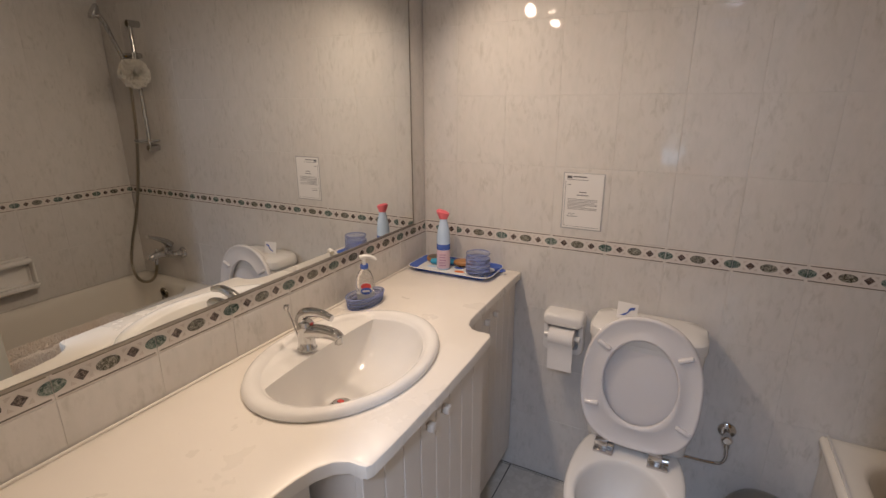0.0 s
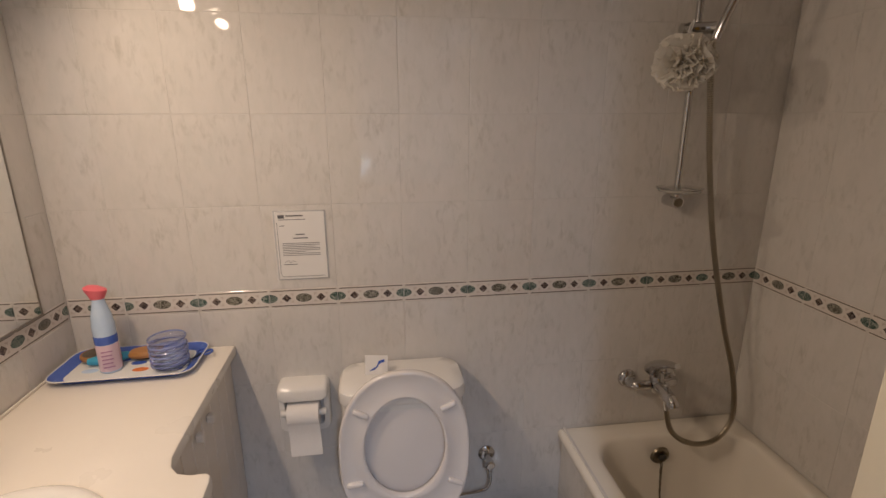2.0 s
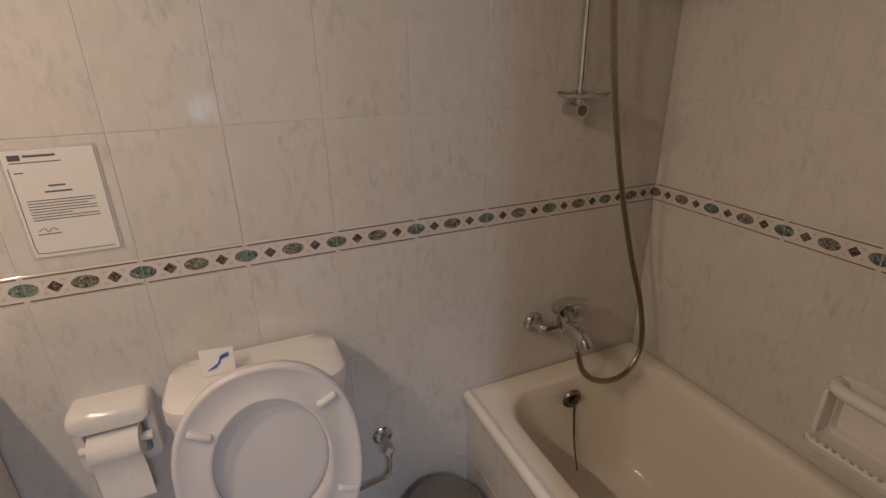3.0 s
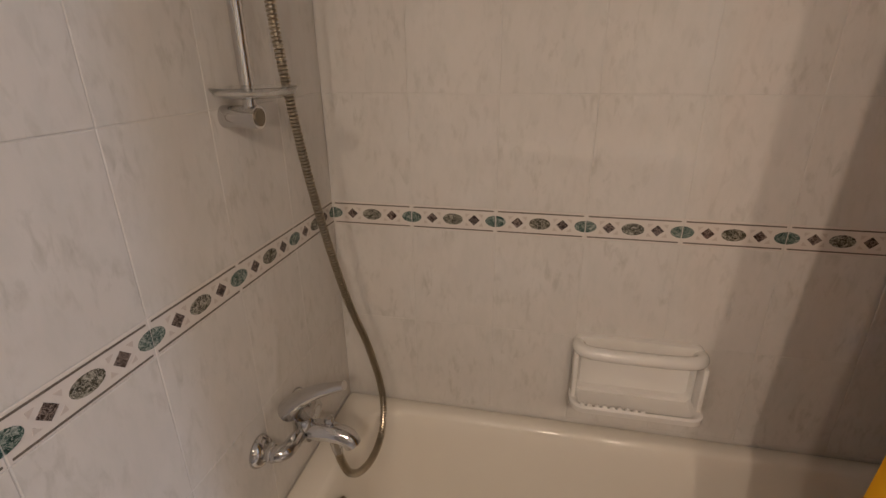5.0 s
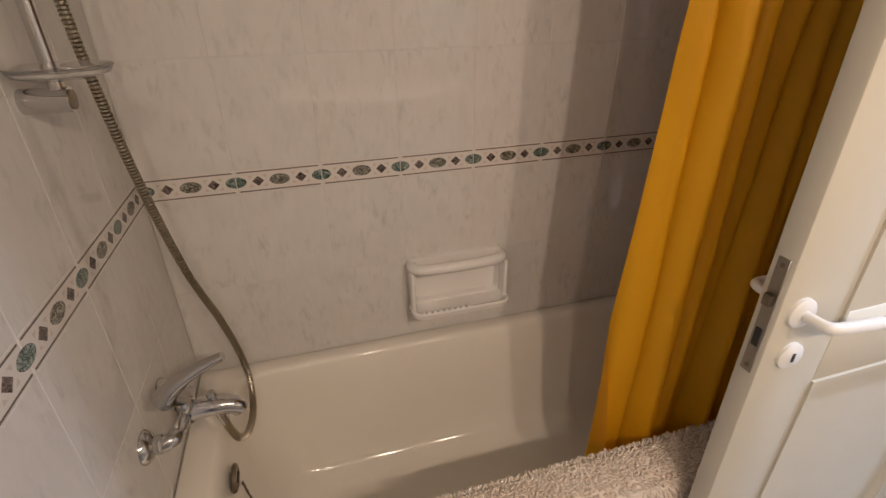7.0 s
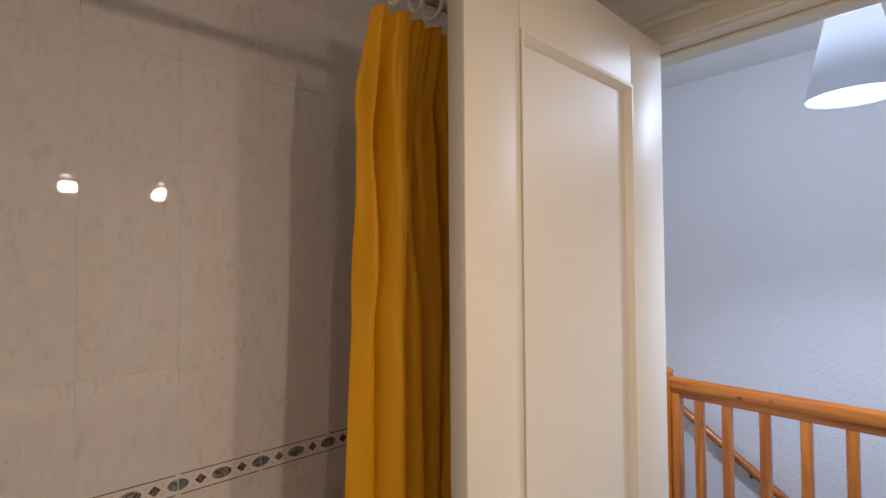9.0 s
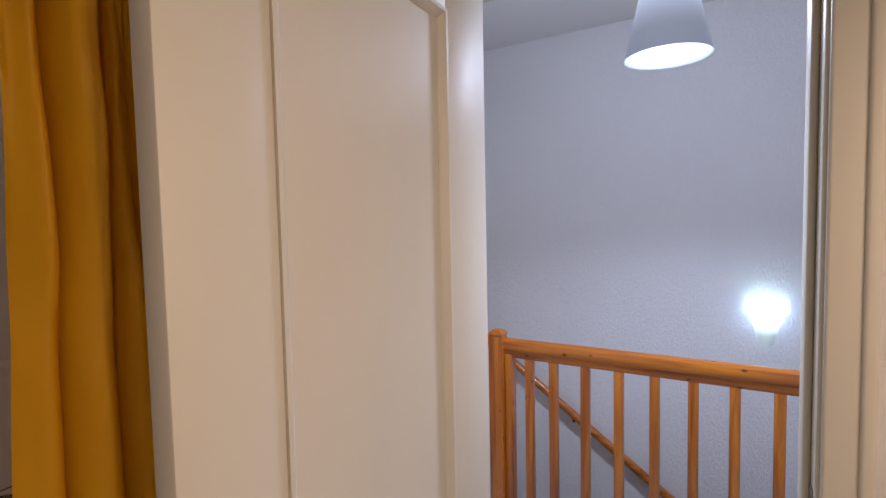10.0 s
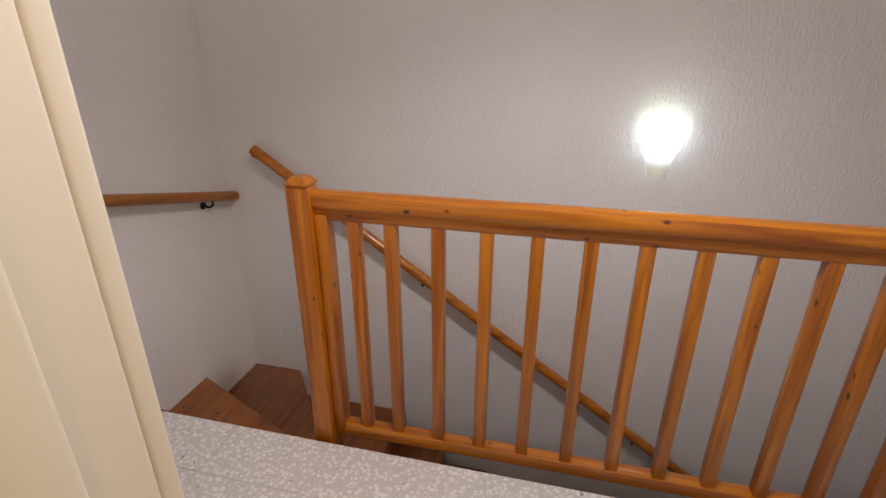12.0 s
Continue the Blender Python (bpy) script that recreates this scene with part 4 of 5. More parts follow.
def shower_hose():
    pts = [(1.794, -0.126, 0.668), (1.797, -0.130, 0.632), (1.815, -0.138, 0.580), (1.86, -0.146, 0.543), (1.925, -0.152, 0.531), (1.985, -0.152, 0.556), (2.026, -0.142, 0.63), (2.022, -0.118, 0.76), (1.986, -0.084, 0.93), (1.925, -0.064, 1.187), (1.876, -0.059, 1.437), (1.834, -0.072, 1.66), (1.813, -0.085, 1.775), (1.818, -0.09, 1.812)]
    fine = smooth_path(pts, 600)
    path, run = [fine[0]], 0.0
    for a, b in zip(fine, fine[1:]):
        run += (b - a).length
        if run >= 0.0011:
            path.append(b)
            run -= 0.0011
    t = thing("shower_hose", (0, 0, 0), "flexible ribbed metal shower hose hanging in a loop", "shower hose")
    n = len(path)
    part("hose", tube(path, lambda u: 0.0080 + (0.0008 if int(round(u * (n - 1))) % 6 < 4 else -0.0034), 12), HOSE, t, angle=20)
    part("coupling", cyl(path[0], path[10], 0.0105, n=16), CHROME, t, "chrome hose coupling")
    part("coupling", cyl(path[-14], path[-1], 0.0105, n=16), CHROME, t, "chrome hose coupling")
    return t


shower_hose()


def shower_rail():
    x, y = 1.786, -0.048
    t = thing("shower_rail", (0, 0, 0), "chrome shower slide rail with hand shower and soap tray", "shower")
    part("rail", cyl((x, y, 1.335), (x, y, 1.985), 0.0105, n=20), CHROME, t)
    for z in (1.333, 1.985):
        b = part("bracket", cyl((x, 0.0, z), (x, y - 0.014, z), 0.018, n=24), CHROME, t)
        part("cap", lathe([(0.014, 0), (0.014, 0.002), (0.0, 0.003)], 20, m=Matrix.Translation((x, y - 0.014, z)) @ ry), DULL, b)
    m = Matrix.Translation((x, y - 0.012, 1.362))
    part("soap_tray", lathe([(0.0, 0.0), (0.045, 0.001), (0.060, 0.006), (0.066, 0.016), (0.063, 0.017), (0.056, 0.009), (0.04, 0.005), (0.0, 0.004)], 40, m=m), CLEAR, t, "clear plastic soap tray")
    s = part("slider", tube([Vector((x - 0.03, y, 1.822)), Vector((x + 0.01, y - 0.01, 1.822)), Vector((x + 0.036, y - 0.03, 1.822))], 0.0165, 18), CHROME, t)
    part("slider_knob", cyl((x - 0.048, y, 1.822), (x - 0.028, y, 1.822), 0.014, n=18), CHROME, s)
    h = part("hand_shower", tube(smooth_path([(1.818, -0.09, 1.79), (1.828, -0.10, 1.84), (1.85, -0.115, 1.91), (1.872, -0.125, 1.975), (1.89, -0.14, 2.02)], 6), lambda u: 0.0105 + 0.004 * u, 16), CHROME, t)
    m = Matrix.Translation((1.897, -0.155, 2.035)) @ Euler((radians(62), radians(20), 0)).to_matrix().to_4x4()
    part("shower_head", lathe([(0.0, -0.022), (0.02, -0.02), (0.036, -0.006), (0.042, 0.006), (0.041, 0.012), (0.0, 0.014)], 32, m=m), CHROME, h)
    return t


shower_rail()

# ---- bath puff: crumpled net ruffles ----
puff = thing("bath_puff", (1.718, -0.110, 1.728), "cream nylon net bath puff hanging on the shower rail", "bath puff")
rng = random.Random(5)
for k in range(30):
    axis = Vector((rng.gauss(0, 1), rng.gauss(0, 1), rng.gauss(0, 1))).normalized()
    q = axis.to_track_quat("Z", "Y").to_matrix().to_4x4()
    bm = bmesh.new()
    n, rows = 40, 5
    ph = [rng.uniform(0, 6.28) for _ in range(4)]
    rings = []
    for i in range(rows):
        u = i / (rows - 1)
        r = 0.008 + 0.066 * u * rng.uniform(0.92, 1.08)
        ring = []
        for j in range(n):
            a = 2 * math.pi * j / n
            wob = u * (0.016 * math.sin(7 * a + ph[0]) + 0.010 * math.sin(12 * a + ph[1]) + 0.005 * math.sin(19 * a + ph[2]))
            rr = r * (1 + 0.14 * u * math.sin(5 * a + ph[3]))
            ring.append(bm.verts.new((rr * math.cos(a), rr * math.sin(a), 0.012 * (k % 3 - 1) + wob)))
        rings.append(ring)
    join_rings(bm, rings, True)
    bmesh.ops.transform(bm, matrix=q, verts=bm.verts)
    for qv in bm.verts:
        qv.co *= 1.04
        qv.co.z *= 0.86
        qv.co.y *= 0.80
    part("ruffle", bm, PUFF, puff)
part("cord", tube(smooth_path([(0.0, 0.0, 0.03), (0.02, 0.02, 0.075), (0.036, 0.032, 0.105), (0.045, 0.05, 0.112), (0.03, 0.04, 0.09), (0.0, 0.01, 0.03)], 6), 0.002, 6), WHITE_PLASTIC, puff)


# ---- soap dish on the bath wall ----
def soap_dish():
    t = thing("soap_dish", (XB, -0.750, 0.713), "white ceramic soap dish with grab bar on the bath wall", "soap dish")
    w, h = 0.146, 0.083
    ro = rounded(-w, w, -h, h, 0.022)
    ri = rounded(-w + 0.018, w - 0.018, -h + 0.022, h - 0.028, 0.014)
    seq = [(ro, 0.0), (ro, 0.012), ([(a * 0.985, b * 0.98) for a, b in ro], 0.018), ([(a * 1.02, b * 1.03) for a, b in ri], 0.018), (ri, 0.014), ([(a * 0.97, b * 0.95) for a, b in ri], 0.004)]
    part("back", loft([[(-dx, a, b) for a, b in ring] for ring, dx in seq]), CERAMIC, t)
    # side cheeks carry the tray and the bar
    for s in (-1, 1):
        part("cheek", box(-0.062, -0.004, s * (w - 0.006) - 0.006, s * (w - 0.006) + 0.006, -h + 0.004, h - 0.03, 0.005, 2), CERAMIC, t)
    tray = [(rounded(-0.088, -0.004, -w + 0.001, w - 0.001, 0.03), -h), (rounded(-0.096, -0.004, -w - 0.003, w + 0.003, 0.034), -h + 0.006), (rounded(-0.098, -0.004, -w - 0.003, w + 0.003, 0.034), -h + 0.020), (rounded(-0.094, -0.004, -w + 0.002, w - 0.002, 0.030), -h + 0.025), (rounded(-0.084, -0.010, -w + 0.012, w - 0.012, 0.024), -h + 0.021), (rounded(-0.078, -0.014, -w + 0.018, w - 0.018, 0.02), -h + 0.012)]
    part("tray", loft([[(a, b, z) for a, b in ring] for ring, z in tray]), CERAMIC, t)
    for k in range(9):
        part("rib", lathe([(0.0, -0.004), (0.005, -0.002), (0.006, 0.004), (0.004, 0.008), (0.0, 0.010)], 12, m=Matrix.Translation((-0.089, -w + 0.13 + k * 0.017 - 0.0, -h + 0.020))), CERAMIC, t)
    bar_p = smooth_path([(-0.004, -w + 0.012, h - 0.024), (-0.035, -w + 0.012, h - 0.020), (-0.056, -w + 0.03, h - 0.018), (-0.062, -w * 0.5, h - 0.018), (-0.064, 0, h - 0.018), (-0.062, w * 0.5, h - 0.018), (-0.056, w - 0.03, h - 0.018), (-0.035, w - 0.012, h - 0.020), (-0.004, w - 0.012, h - 0.024)], 6)
    part("grab_bar", tube(bar_p, 0.0155, 18), CERAMIC, t)
    return t


soap_dish()

# ---- curtain on its rod ----
rod = thing("curtain_rod", (0, 0, 0), "chrome shower curtain rod with end flanges", "curtain rod")
part("rod", cyl((1.58, -0.002, 2.135), (1.58, YD + 0.002, 2.135), 0.0125, n=20), CHROME, rod)
part("end_flange", lathe([(0.028, 0), (0.028, 0.006), (0.018, 0.014), (0.014, 0.02)], 24, m=Matrix.Translation((1.58, 0, 2.135)) @ ry), CHROME, rod)
part("end_flange", lathe([(0.028, 0), (0.028, 0.006), (0.018, 0.014), (0.014, 0.02)], 24, m=Matrix.Translation((1.58, YD, 2.135)) @ ry.inverted()), CHROME, rod)


def curtain():
    t = thing("shower_curtain", (0, 0, 0), "gathered bright yellow cloth shower curtain", "curtain")
    bm = bmesh.new()
    nu, nv = 260, 56
    z_top, z_bot = 2.085, 0.34
    rings = []
    rg = random.Random(3)
    folds = 9.5
    ph = [rg.uniform(0, 6.28) for _ in range(6)]
    depth = [rg.uniform(0.045, 0.10) for _ in range(12)]
    for j in range(nv + 1):
        w = j / nv
        z = z_top + (z_bot - z_top) * w
        row = []
        for i in range(nu + 1):
            u = i / nu
            lead = -1.006 + 0.068 * max(0.0, w - 0.30)
            tail = -1.42 - 0.02 * w
            y = lead + (tail - lead) * u
            f = folds * (u ** 1.05) + 0.32 * math.sin(2.6 * w + 4.0 * u + ph[0]) + 0.12 * math.sin(7 * w + 9 * u + ph[1])
            fold = int(math.floor(f)) % 12
            amp = depth[fold] * (0.60 + 0.40 * min(1, w * 4 + 0.2)) * (1 + 0.18 * math.sin(4 * w + 2.4 * fold))
            s = abs(math.sin(math.pi * f))
            x = 1.694 - amp * (s + 0.12 * math.sin(2 * math.pi * f + ph[3]) * s)
            x += 0.004 * math.sin(9 * w + 14 * u + ph[4]) * min(1, 3 * w)
            x += 0.009 * math.exp(-((w - 0.10) / 0.06) ** 2) * math.sin(46 * u + 34 * w)
            x += 0.004 * math.exp(-((w - 0.34) / 0.07) ** 2) * math.sin(60 * u - 40 * w)
            y += 0.014 * math.sin(2 * math.pi * f + ph[5]) * (0.4 + 0.6 * w)
            x += 0.016 * math.exp(-w / 0.16) * math.sin(2 * math.pi * 2.6 * f + ph[2]) + 0.006 * math.exp(-((w - 0.22) / 0.16) ** 2) * math.sin(38 * u - 26 * w + ph[1])
            pinch = max(0.0, 1 - w / 0.10)
            x = x * (1 - 0.75 * pinch) + 1.58 * 0.75 * pinch
            row.append(bm.verts.new((x, y, z + 0.012 * pinch * abs(math.sin(math.pi * u * 9)))))
        rings.append(row)
    join_rings(bm, rings, False)
    bmesh.ops.solidify(bm, geom=list(bm.faces), thickness=0.0014)
    part("cloth", bm, CURTAIN, t, angle=80)
    for k in range(10):
        y = -0.998 - k * 0.045
        m = Matrix.Translation((1.58, y, 2.122)) @ Euler((radians(90 + 12 * math.sin(k * 2.1)), radians(0), radians(14 * math.cos(k * 1.7)))).to_matrix().to_4x4()
        ring = [Vector((0.026 * math.cos(a), 0.026 * math.sin(a), 0)) for a in [2 * math.pi * i / 28 for i in range(29)]]
        bmr = tube(ring, 0.0042, 9)
        bmesh.ops.transform(bmr, matrix=m, verts=bmr.verts)
        part("ring", bmr, WHITE_PLASTIC, t, "white plastic curtain ring")
    return t


curtain()


# ---- chenille mat hung over the bath rim ----
def mat_path(s):
    """A point and the outward normal on the mat's run over the rim; s in metres from its inner edge."""
    pts = [Vector((1.580, 0.470)), Vector((1.572, 0.515)), Vector((1.560, 0.530)), Vector((1.535, 0.533)), Vector((1.486, 0.532)), Vector((1.470, 0.524)), Vector((1.464, 0.496)), Vector((1.463, 0.10))]
    for a, b in zip(pts, pts[1:]):
        l = (b - a).length
        d = (b - a) / l
        if s <= l:
            return a + d * s, Vector((d.y, -d.x))
        s -= l
    return pts[-1], Vector((d.y, -d.x))


def bath_mat():
    t = thing("bath_mat", (0, 0, 0), "shaggy beige chenille bath mat draped over the tub rim", "bath mat")
    y0, y1, length = -1.27, -0.512, 0.52
    bm = bmesh.new()
    rings = []
    for i in range(40):
        p, nrm = mat_path(length * i / 39)
        rings.append([bm.verts.new((p.x + e * nrm.x, yy, p.y + e * nrm.y)) for e, yy in ((0.001, y0), (0.001, y1), (0.007, y1), (0.007, y0))])
    join_rings(bm, rings, True)
    bm.faces.new(rings[0][::-1])
    bm.faces.new(rings[-1])
    bmesh.ops.recalc_face_normals(bm, faces=bm.faces)
    part("backing", bm, RUG, t)
    rg = random.Random(11)
    verts, faces = [], []
    ns, ny = 88, 124
    for i in range(ns):
        for j in range(ny):
            s = length * (i + rg.uniform(0.1, 0.9)) / ns
            y = y0 + (y1 - y0) * (j + rg.uniform(0.1, 0.9)) / ny
            p, nrm = mat_path(s)
            out = Vector((nrm.x, 0, nrm.y))
            down = Vector((0.0, 0.0, -1.0)) if out.x < -0.5 else Vector((-0.6, 0, 0))
            l = rg.uniform(0.008, 0.016)
            side = Vector((rg.uniform(-0.5, 0.5), rg.uniform(-1, 1), rg.uniform(-0.6, 0.3))) * 0.9 + down * 0.5
            base = Vector((p.x, y, p.y)) + out * 0.006
            d = (out * 1.0 + side * 0.75).normalized()
            a = d.orthogonal().normalized()
            b = d.cross(a)
            r = rg.uniform(0.0019, 0.0028)
            k0 = len(verts)
            for u, rr in ((0.0, 0.9), (0.55, 1.1), (1.0, 0.55)):
                c = base + d * (l * u) + down * (0.004 * u * u)
                for m in range(5):
                    an = 2 * math.pi * m / 5
                    verts.append(c + (a * math.cos(an) + b * math.sin(an)) * r * rr)
            for lev in range(2):
                for m in range(5):
                    m2 = (m + 1) % 5
                    faces.append((k0 + lev * 5 + m, k0 + lev * 5 + m2, k0 + lev * 5 + 5 + m2, k0 + lev * 5 + 5 + m))
            faces.append(tuple(k0 + 10 + m for m in range(5)))
    me = bpy.data.meshes.new("pile")
    me.from_pydata(verts, [], faces)
    me.materials.append(RUG)
    me.polygons.foreach_set("use_smooth", [True] * len(me.polygons))
    ob = new("pile", me)
    ob.parent = t
    tagged(ob, "shaggy beige chenille tufts", "", "", "stuff")
    return t


bath_mat()

# ---- things on the vanity top ----
tray = thing("tray", (0.195, -0.100, CT), "patterned plastic tray with a blue rim on the vanity top", "tray", rz=1)
rg_o = [(rounded(-0.150, 0.150, -0.070, 0.070, 0.03), 0.0), (rounded(-0.158, 0.158, -0.078, 0.078, 0.034), 0.002), (rounded(-0.176, 0.176, -0.092, 0.092, 0.038), 0.016), (rounded(-0.180, 0.180, -0.095, 0.095, 0.04), 0.0165), (rounded(-0.177, 0.177, -0.092, 0.092, 0.038), 0.019), (rounded(-0.160, 0.160, -0.078, 0.078, 0.034), 0.006), (rounded(-0.15, 0.15, -0.07, 0.07, 0.03), 0.0045)]
part("pan", loft([[(x, y, z) for x, y in o] for o, z in rg_o]), BLUE, tray)
part("printed_base", slab(rounded(-0.150, 0.150, -0.070, 0.070, 0.028), 0.0047, 0.0052), PALE, tray, "pale printed base")
for k, (x, y, m) in enumerate(((-0.10, -0.02, SKY_BLUE), (-0.04, 0.035, BLUE), (0.03, -0.03, ORANGE), (0.10, 0.02, SKY_BLUE), (-0.07, 0.03, ORANGE), (0.01, 0.01, BLUE), (0.12, -0.04, BLUE), (-0.12, 0.04, TEAL))):
    part("pattern_spot", lathe([(0.0, 0.0057), (0.016, 0.0057), (0.016, 0.005), (0.0, 0.005)], 14, m=Matrix.Translation((x, y, 0)), sx=1.3, sy=0.7), m, tray)
part("rim_edge", tube([Vector((x, y, 0.0178)) for x, y in rounded(-0.179, 0.179, -0.094, 0.094, 0.039)] + [Vector((0.179, 0.055, 0.0178))], 0.0018, 6), WHITE_PLASTIC, tray)

can = thing("spray_can", (0.150, -0.120, CT + 0.006), "air freshener spray can with a coral trigger cap", "spray can", rz=20)
part("can_body", lathe([(0.024, 0), (0.0265, 0.003), (0.0265, 0.135), (0.025, 0.142)], 32), SKY_BLUE, can)
part("lower_label", lathe([(0.0267, 0.006), (0.0268, 0.08), (0.0267, 0.081)], 32, caps=False), mat("pale_pink_print", (0.74, 0.56, 0.62), 0.3), can, "pale pink lower label")
part("blue_band", lathe([(0.0269, 0.082), (0.027, 0.104), (0.0269, 0.105)], 32, caps=False), BLUE, can)
for k in range(5):
    part("label_line", box(-0.013, 0.013 - 0.003 * (k % 2), -0.0274, -0.0262, 0.018 + k * 0.011, 0.021 + k * 0.011), mat("label_ink", (0.45, 0.22, 0.36), 0.5), can)
part("shoulder", lathe([(0.025, 0.142), (0.0235, 0.16), (0.018, 0.182), (0.0145, 0.20), (0.014, 0.206)], 32), SKY_BLUE, can)
cap = bmesh.new()
lathe([(0.014, 0.205), (0.0165, 0.213), (0.021, 0.224), (0.0225, 0.232), (0.014, 0.238), (0.0, 0.239)], 28, cap)
for q in cap.verts:
    q.co.x = q.co.x * 1.15 - 0.10 * max(0.0, q.co.z - 0.21)
    q.co.z += -0.35 * q.co.x * max(0.0, (q.co.z - 0.205) / 0.03) * 0.7
part("trigger_cap", cap, PINK, can, "coral plastic trigger cap")

cup = thing("tumbler", (0.300, -0.118, CT + 0.006), "translucent blue ribbed plastic tumbler on the tray", "tumbler")
prof = [(0.036, 0.0)]
for k in range(31):
    z = 0.003 + k * 0.0027
    prof.append((0.043 + 0.004 * math.sin(k / 30 * math.pi * 6.5) + 0.001 * k / 30, z))
inner = [(r - 0.003, z) for r, z in prof[::-1] if z > 0.003]
part("cup", lathe(prof + inner + [(0.0, 0.004)], 40), BLUE_CLEAR, cup)
part("spiral_rib", tube([Vector((0.0465 * math.cos(a), 0.0465 * math.sin(a), 0.006 + 0.066 * a / 31.4)) for a in [31.4 * i / 180 for i in range(181)]], 0.0024, 8), BLUE_RIB, cup)
part("rim", tube([Vector((0.0455 * math.cos(a), 0.0455 * math.sin(a), 0.084)) for a in [2 * math.pi * i / 40 for i in range(41)]], 0.0022, 8), BLUE_RIB, cup)

brush = thing("hairbrush", (0.215, -0.060, CT + 0.0215), "wooden hairbrush with a teal handle on the tray", "brush", rz=12)
part("head", lathe([(0.0, -0.010), (1.0, -0.006), (1.06, 0.003), (0.9, 0.010), (0.0, 0.012)], 28, None, None, 0.045, 0.026), WOODEN, brush)
part("bristle_pad", lathe([(0.0, -0.015), (0.75, -0.015), (0.8, -0.008), (0.0, -0.008)], 24, None, None, 0.04, 0.022), BLACK, brush)
part("handle", tube(smooth_path([(-0.04, 0, 0.001), (-0.07, -0.004, 0.0), (-0.115, -0.006, -0.002), (-0.14, -0.006, -0.002)], 6), lambda u: 0.009 + 0.005 * math.sin(u * 3.1), 14), TEAL, brush)
comb = thing("hand_mirror", (0.075, -0.052, CT + 0.02), "dark round hand mirror lying on the tray", "hand mirror")
part("disc", lathe([(0.0, -0.006), (0.034, -0.006), (0.036, 0.0), (0.034, 0.006), (0.0, 0.006)], 28), WOODEN, comb)
part("glass", lathe([(0.0, 0.0068), (0.029, 0.0068), (0.029, 0.006), (0.0, 0.006)], 28), DULL, comb)
scis = thing("scissors", (0.362, -0.085, CT + 0.012), "small scissors with dark blue handles on the tray", "scissors", rz=60)
for s in (-1, 1):
    lp = [Vector((0.022 + 0.014 * math.cos(a), s * 0.012 + 0.009 * math.sin(a), 0.004)) for a in [2 * math.pi * i / 18 for i in range(19)]]
    part("finger_loop", tube(lp, 0.0028, 8), BLUE, scis)
    part("blade", box(-0.05, 0.012, -0.003, 0.003, 0.002, 0.0035), STEEL, scis)

dish = thing("soap_holder", (0.078, -0.548, CT), "translucent blue oval plastic soap holder on the vanity top", "soap holder", rz=-6)
pr = [(0.80, 0.0)]
for k in range(25):
    u = k / 24
    pr.append((0.86 + 0.14 * u + 0.05 * math.sin(u * math.pi * 5), 0.002 + 0.034 * u))
inn = [(r - 0.09, z) for r, z in pr[::-1] if z > 0.003]
part("bowl", lathe(pr + inn + [(0.0, 0.004)], 44, None, None, 0.046, 0.076), BLUE_CLEAR, dish)
for k in range(4):
    e = 0.94 + 0.03 * k
    part("ring", tube([Vector((0.046 * e * math.cos(a), 0.076 * e * math.sin(a), 0.005 + 0.010 * k + 0.003 * math.sin(a + k))) for a in [2 * math.pi * i / 44 for i in range(45)]], 0.0024, 8), BLUE_RIB, dish)

bot = thing("soap_bottle", (0.074, -0.540, CT + 0.005), "clear liquid soap pump bottle with a red and blue label", "soap bottle", rz=35)
part("bottle", loft([[(x, y, z) for x, y in rounded(-a, a, -b, b, min(a, b) * 0.9, 6)] for a, b, z in ((0.027, 0.018, 0.0), (0.030, 0.020, 0.006), (0.030, 0.0205, 0.06), (0.028, 0.019, 0.085), (0.020, 0.016, 0.103), (0.013, 0.013, 0.112), (0.012, 0.012, 0.118))]), CLEAR, bot)
part("liquid", loft([[(x, y, z) for x, y in rounded(-a, a, -b, b, min(a, b) * 0.9, 6)] for a, b, z in ((0.025, 0.016, 0.002), (0.0275, 0.018, 0.008), (0.0275, 0.018, 0.03))]), mat("milky_soap", (0.80, 0.80, 0.80), 0.3), bot)
lb = part("label", lathe([(0.0, 0.0), (1.0, 0.0), (1.0, 0.0012), (0.0, 0.0012)], 28, None, Matrix.Translation((0.002, -0.0206, 0.048)) @ ry, 0.021, 0.027), PALE, bot, "white oval label")
part("label_swoosh", lathe([(0.0, 0.0), (1.0, 0.0), (1.0, 0.0008), (0.0, 0.0008)], 24, None, Matrix.Translation((0.003, -0.0219, 0.060)) @ ry, 0.017, 0.011), RED, lb)
part("label_badge", lathe([(0.0, 0.0), (1.0, 0.0), (1.0, 0.0008), (0.0, 0.0008)], 24, None, Matrix.Translation((0.003, -0.0228, 0.044)) @ ry, 0.018, 0.012), BLUE, lb)
part("label_bar", box(-0.009, 0.015, -0.0245, -0.0237, 0.041, 0.047), WHITE_PLASTIC, lb)
part("collar", cyl((0, 0, 0.117), (0, 0, 0.130), 0.0135, n=24), BLUE, bot)
pump = part("pump", cyl((0, 0, 0.130), (0, 0, 0.150), 0.006, n=14), WHITE_PLASTIC, bot)
part("pump_head", tube(smooth_path([(-0.012, 0, 0.153), (0.0, 0.0, 0.157), (0.018, 0, 0.156), (0.034, 0, 0.150), (0.040, 0, 0.143)], 5), lambda u: 0.0085 - 0.004 * u, 14), WHITE_PLASTIC, pump)

# ---- landing: balustrade ----
NX = 1.954


